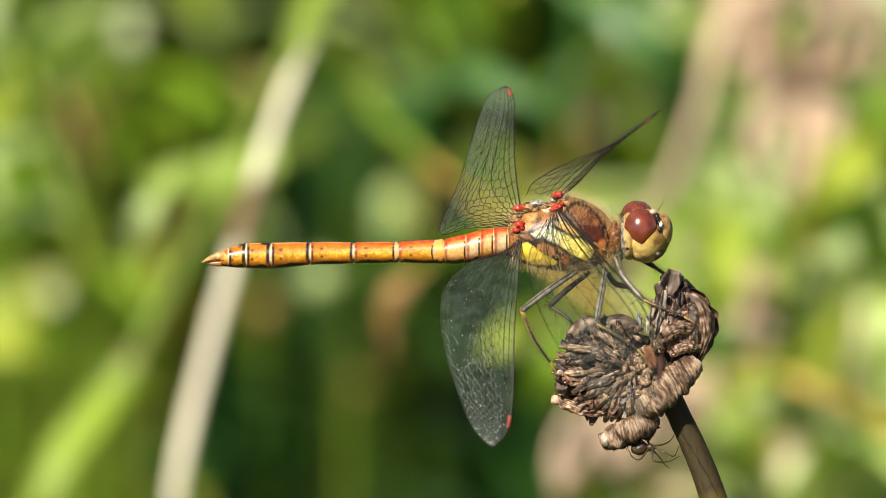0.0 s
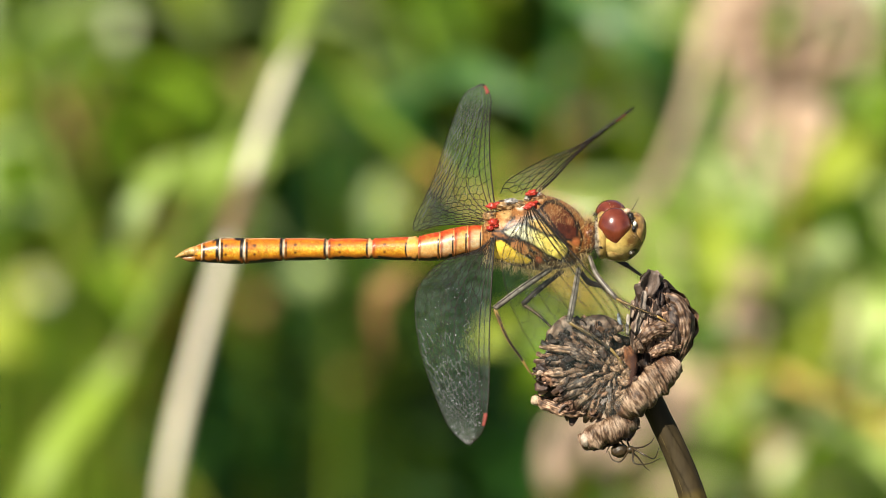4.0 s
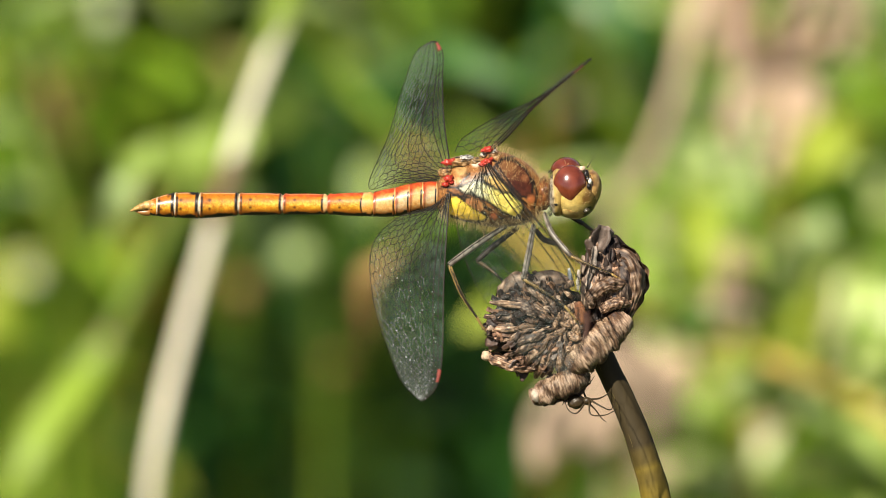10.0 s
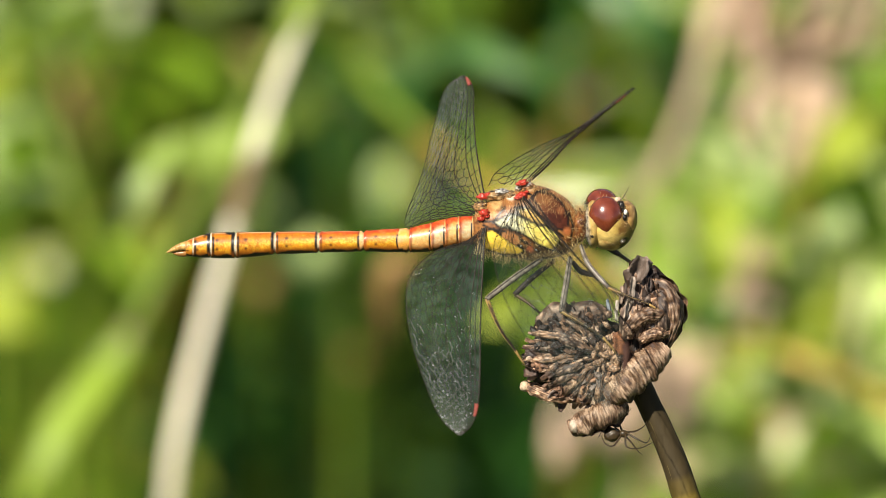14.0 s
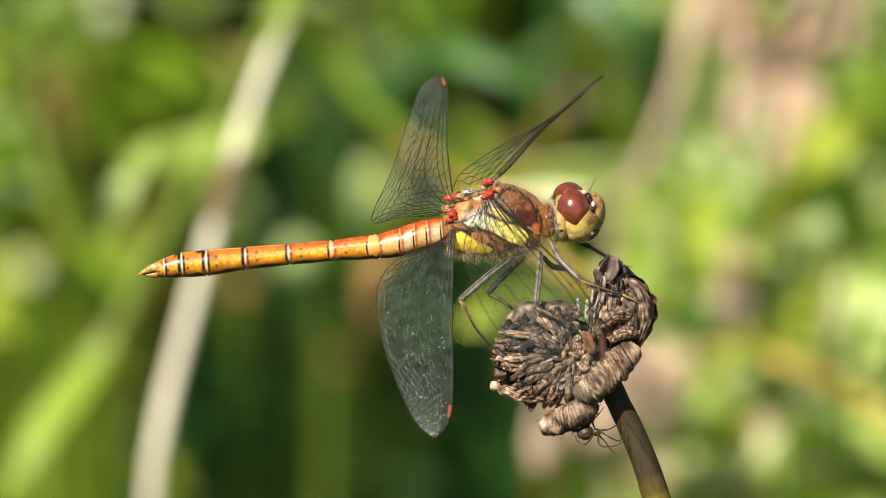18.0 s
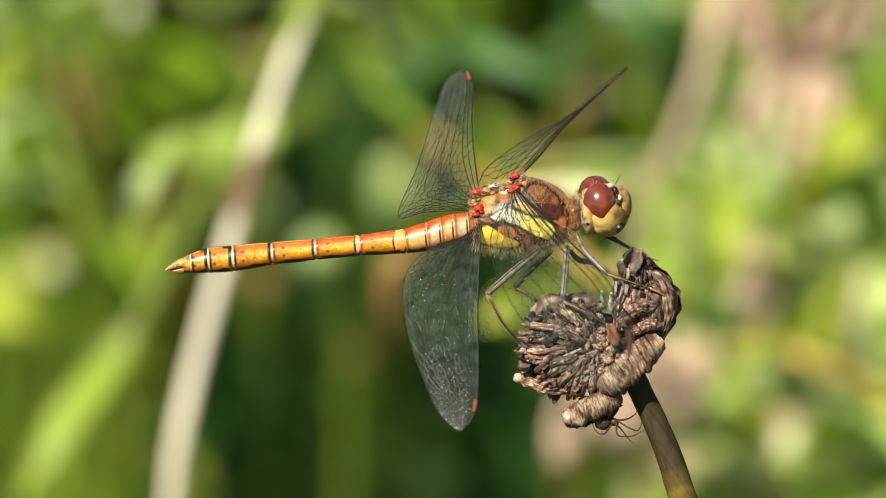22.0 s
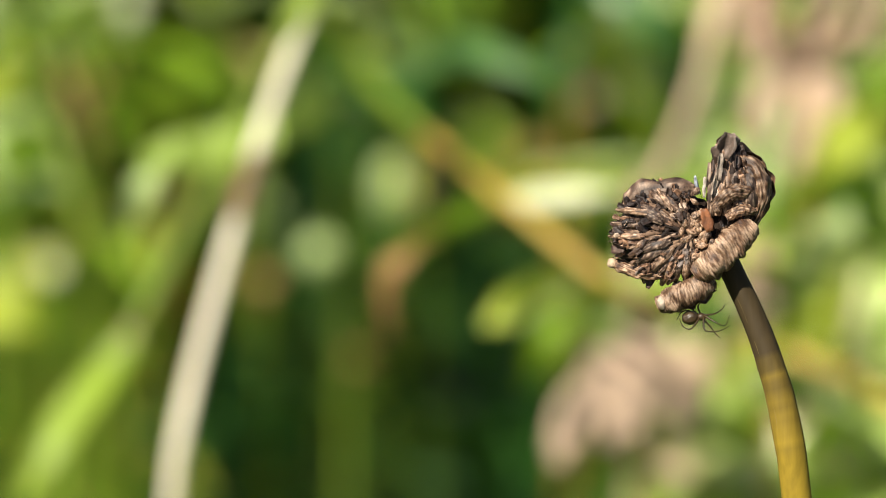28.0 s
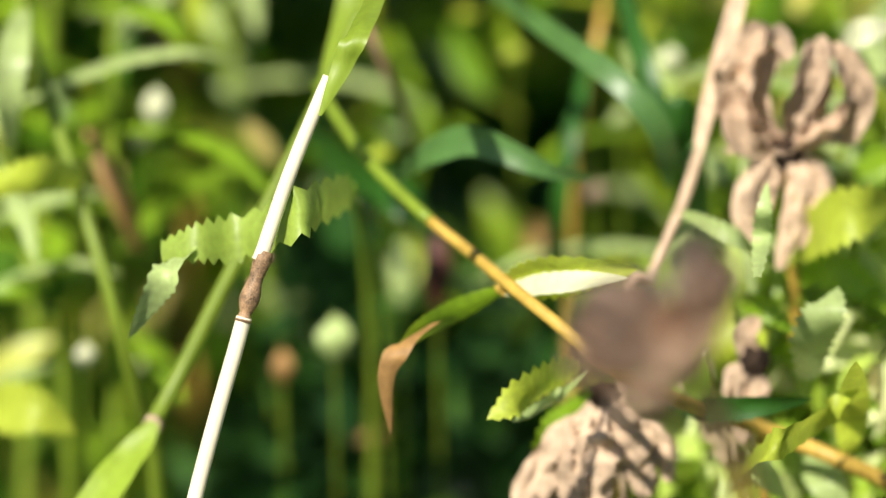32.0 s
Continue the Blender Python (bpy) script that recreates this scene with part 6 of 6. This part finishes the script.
def motions():
    # the wind sways the flower head; it springs up when the dragonfly leaves
    walk(flower, [
        (0, swayed(93, 0)),
        (0.5, swayed(84, -2)),
        (1, swayed(83, 7)),
        (1.5, swayed(78, 12)),
        (2, swayed(69, 8)),
        (2.5, swayed(77, 7)),
        (4.5, swayed(69, 6)),
        (5, swayed(60, -2)),
        (5.5, swayed(50, 2)),
        (6, swayed(51, -2)),
        (6.5, swayed(60, -12)),
        (7, swayed(72, -5)),
        (7.5, swayed(30, -8)),
        (8, swayed(27, 4)),
        (8.5, swayed(34, -14)),
        (9, swayed(1, -3)),
        (9.5, swayed(-11, -36)),
        (10, swayed(12, -42)),
        (10.5, swayed(28, -24)),
        (11, swayed(20, 3)),
        (11.5, swayed(8, -22)),
        (12, swayed(18, 12)),
        (12.5, swayed(47, 34)),
        (13, swayed(0, 0)),
        (13.5, swayed(38, 21)),
        (14, swayed(44, 20)),
        (14.5, swayed(17, -5)),
        (16.5, swayed(63, 14)),
        (17, swayed(47, 20)),
        (17.5, swayed(31, 15)),
        (18, swayed(25, 16)),
        (18.5, swayed(38, 17)),
        (19, swayed(44, 18)),
        (19.5, swayed(37, 8)),
        (20, swayed(49, 5)),
        (20.5, swayed(50, 3)),
        (21, swayed(57, 20)),
        (21.5, swayed(34, 13)),
        (22, swayed(29, 11)),
        (22.5, swayed(31, 18)),
        (23, swayed(34, 18)),
        (23.5, swayed(31, 11)),
        (24, swayed(25, 5)),
        (24.5, swayed(49, 25)),
        (25, swayed(60, 33)),
        (25.5, swayed(42, 26)),
        (27.5, swayed(54, 11)),
        (27.7, swayed(55, -2)),
        (27.8, swayed(150, -58)),
        (27.9, swayed(261, -296)),
        (28, swayed(195, -196)),
        (28.1, swayed(58, -42)),
        (28.2, swayed(136, -207)),
        (28.3, swayed(205, -293)),
        (28.4, swayed(124, -169)),
        (28.5, swayed(13, -194)),
        (28.6, swayed(116, -317)),
        (28.7, swayed(185, -305)),
        (28.8, swayed(58, -223)),
        (28.9, swayed(58, -255)),
        (29, swayed(198, -328)),
        (29.1, swayed(177, -313)),
        (29.2, swayed(53, -237)),
        (29.3, swayed(83, -278)),
        (29.4, swayed(81, -355)),
        (29.5, swayed(73, -304)),
        (29.6, swayed(138, -284)),
        (29.7, swayed(128, -369)),
        (29.8, swayed(83, -358)),
        (29.9, swayed(109, -230)),
        (30, swayed(130, -231)),
        (30.1, swayed(94, -284)),
        (30.2, swayed(157, -192)),
        (30.3, swayed(181, -214)),
        (30.4, swayed(118, -267)),
        (30.5, swayed(126, -176)),
        (30.8, swayed(164, -200)),
        (31, swayed(104, -206)),
        (31.5, swayed(118, -179)),
        (31.9, swayed(112, -170)),
        (32, swayed(98, -170)),
    ])
    walk(spider, [
        (0, hung(87, -1)),
        (0.5, hung(78, -2)),
        (1, hung(77, 7)),
        (1.5, hung(73, 13)),
        (2, hung(64, 8)),
        (2.5, hung(71, 8)),
        (4.5, hung(64, 9)),
        (5, hung(56, 1)),
        (5.5, hung(46, 6)),
        (6, hung(47, 2)),
        (6.5, hung(58, -10)),
        (7, hung(71, -5)),
        (7.5, hung(31, -9)),
        (8, hung(29, 1)),
        (8.5, hung(39, -18)),
        (9, hung(7, -9)),
        (9.5, hung(-5, -41)),
        (10, hung(17, -47)),
        (10.5, hung(32, -28)),
        (11, hung(23, 0)),
        (11.5, hung(10, -24)),
        (12, hung(20, 11)),
        (12.5, hung(48, 33)),
        (13, hung(0, 0)),
        (13.5, hung(39, 21)),
        (14, hung(45, 19)),
        (14.5, hung(19, -6)),
        (16.5, hung(67, 11)),
        (17, hung(51, 17)),
        (17.5, hung(37, 12)),
        (18, hung(31, 13)),
        (18.5, hung(45, 13)),
        (19, hung(51, 14)),
        (19.5, hung(42, 3)),
        (20, hung(52, 0)),
        (20.5, hung(52, -2)),
        (21, hung(57, 14)),
        (21.5, hung(32, 6)),
        (22, hung(25, 4)),
        (22.5, hung(25, 11)),
        (23, hung(26, 10)),
        (23.5, hung(24, 4)),
        (24, hung(18, -1)),
        (24.5, hung(42, 20)),
        (25, hung(53, 28)),
        (25.5, hung(35, 22)),
        (27.5, hung(48, 10)),
        (27.7, hung(49, -3)),
        (27.8, hung(169, -14)),
        (27.9, hung(253, -254)),
        (28, hung(179, -186)),
        (28.1, hung(52, -24)),
        (28.2, hung(140, -181)),
        (28.3, hung(206, -268)),
        (28.4, hung(124, -144)),
        (28.5, hung(10, -170)),
        (28.6, hung(115, -298)),
        (28.7, hung(185, -291)),
        (28.8, hung(61, -214)),
        (28.9, hung(62, -251)),
        (29, hung(204, -329)),
        (29.1, hung(183, -311)),
        (29.2, hung(60, -232)),
        (29.3, hung(91, -270)),
        (29.4, hung(90, -344)),
        (29.5, hung(82, -290)),
        (29.6, hung(146, -271)),
        (29.7, hung(135, -359)),
        (29.8, hung(89, -349)),
        (29.9, hung(114, -222)),
        (30, hung(134, -225)),
        (30.1, hung(98, -280)),
        (30.2, hung(161, -191)),
        (30.3, hung(185, -215)),
        (30.4, hung(122, -271)),
        (30.5, hung(130, -182)),
        (30.8, hung(165, -200)),
        (31, hung(103, -202)),
        (31.5, hung(117, -175)),
        (31.9, hung(111, -166)),
        (32, hung(97, -166)),
    ])
    # the dragonfly rides on it, tilts up, and darts off upwards
    walk(dragonfly, [
        (0, perched(100, -2, 0.2)),
        (0.5, perched(92, -3, 0.4)),
        (1, perched(89, 5, 0.4)),
        (1.5, perched(83, 8, 0.4)),
        (2, perched(75, 5, 0.6)),
        (2.5, perched(82, 1, 0.4)),
        (4.5, perched(66, 1, 0.8)),
        (5, perched(65, -4, 0.7)),
        (5.5, perched(53, 3, 0.8)),
        (6, perched(58, -2, 0.7)),
        (6.5, perched(68, -11, 0.7)),
        (7, perched(79, -5, 0.9)),
        (7.5, perched(36, -8, 0.6)),
        (8, perched(30, 6, 0.8)),
        (8.5, perched(38, -12, 0.8)),
        (9, perched(3, -2, 0.5)),
        (9.5, perched(-8, -35, 1.1)),
        (10, perched(15, -45, 1.2)),
        (10.5, perched(32, -24, 1.1)),
        (11, perched(24, 1, 0.9)),
        (11.5, perched(7, -22, 0.4)),
        (12, perched(17, 12, 0.3)),
        (12.5, perched(49, 36, 0.3)),
        (13, perched(0, 0, 0.0)),
        (13.5, perched(36, 19, 0.1)),
        (14, perched(44, 21, -0.1)),
        (14.5, perched(17, -5, -0.2)),
        (16.5, perched(67, 8, -2.4)),
        (17, perched(47, 13, -3.3)),
        (17.5, perched(32, 10, -3.7)),
        (18, perched(27, 13, -3.9)),
        (18.5, perched(39, 12, -3.9)),
        (19, perched(44, 13, -4.0)),
        (19.5, perched(37, 2, -4.0)),
        (20, perched(50, 1, -4.0)),
        (20.5, perched(51, -2, -4.0)),
        (21, perched(56, 13, -3.9)),
        (21.5, perched(39, 13, -4.1)),
        (22, perched(36, 11, -4.2)),
        (22.5, perched(35, 15, -4.4)),
        (23, perched(31, 12, -4.4)),
        (23.5, perched(30, 6, -4.4)),
        (24, perched(21, -3, -4.5)),
        (24.5, perched(43, 14, -4.0)),
        (25, perched(53, 21, -4.1)),
        (25.5, perched(36, 16, -4.2)),
        (27.5, perched(49, 2, -4.4)),
        (27.7, perched(46, -16, -4.0)),
        (27.75, perched(80, -300, -8)),
        (27.8, perched(300, -1100, -14)),
        (28.2, perched(4000, -9000, -20, 0.4)),
        (29, perched(16000, -26000, -20, 1.5)),
        (32, perched(60000, -60000, -10, 4.0)),
    ])
    # gusts swing the large withered flower
    walk(nodding, [(t, Matrix.Translation((RIGHT * x - UP * y) * S * 1.05)) for t, x, y in (
        (0, 62, -24), (5, 56, -20), (9, 66, -26), (14, 58, -22), (19, 66, -24), (24, 60, -26), (27.5, 62, -24), (28, 66, -24), (28.5, 40, -24), (29, 8, -24), (29.5, 50, -8),
        (30, -40, 0), (30.4, -58, -30), (30.8, -66, -10), (31, -90, 3), (31.2, 19, 13), (31.4, -28, -38), (31.6, -108, -32), (31.8, 6, -13), (32, 0, 0))])
    # the breeze lets go of the plants behind
    for thing, push in BREEZE:
        walk(thing, [(0, Matrix.Translation(push)), (30.4, Matrix.Translation(push)), (31, Matrix()), (32, Matrix())])
    for w, turns in ((far_hindwing, ((0, 1.7), (5, 2.5), (9, 0.7), (13, 0), (14.5, -1), (16.5, 6.5), (27.5, 5.7), (32, 5.7))),
                     (near_hindwing, ((0, 1.5), (6, 0.1), (9, 2.5), (11, -2), (13, 0), (16.5, 2.8), (23, 4), (25, 1.4), (27.5, 3), (32, 3))),
                     ):
        walk(w, [(t, Matrix.Translation(w.location) @ pose(0, 0, 0, 0, a)) for t, a in turns])
    chord = Vector((-0.68, 0, 0.735))
    walk(far_forewing, [(t, Matrix.Translation(far_forewing.location) @ pose(0, 0, 0, 0, a) @ Matrix.Rotation(radians(b), 4, chord))
                        for t, a, b in ((0, 1.4, 5), (5, 0, 4.5), (9, -1.5, 2), (13, 0, 0), (16.5, 2.7, -8), (23, 1.6, -8), (27.5, 1, -8), (32, 1, -8))])


motions()
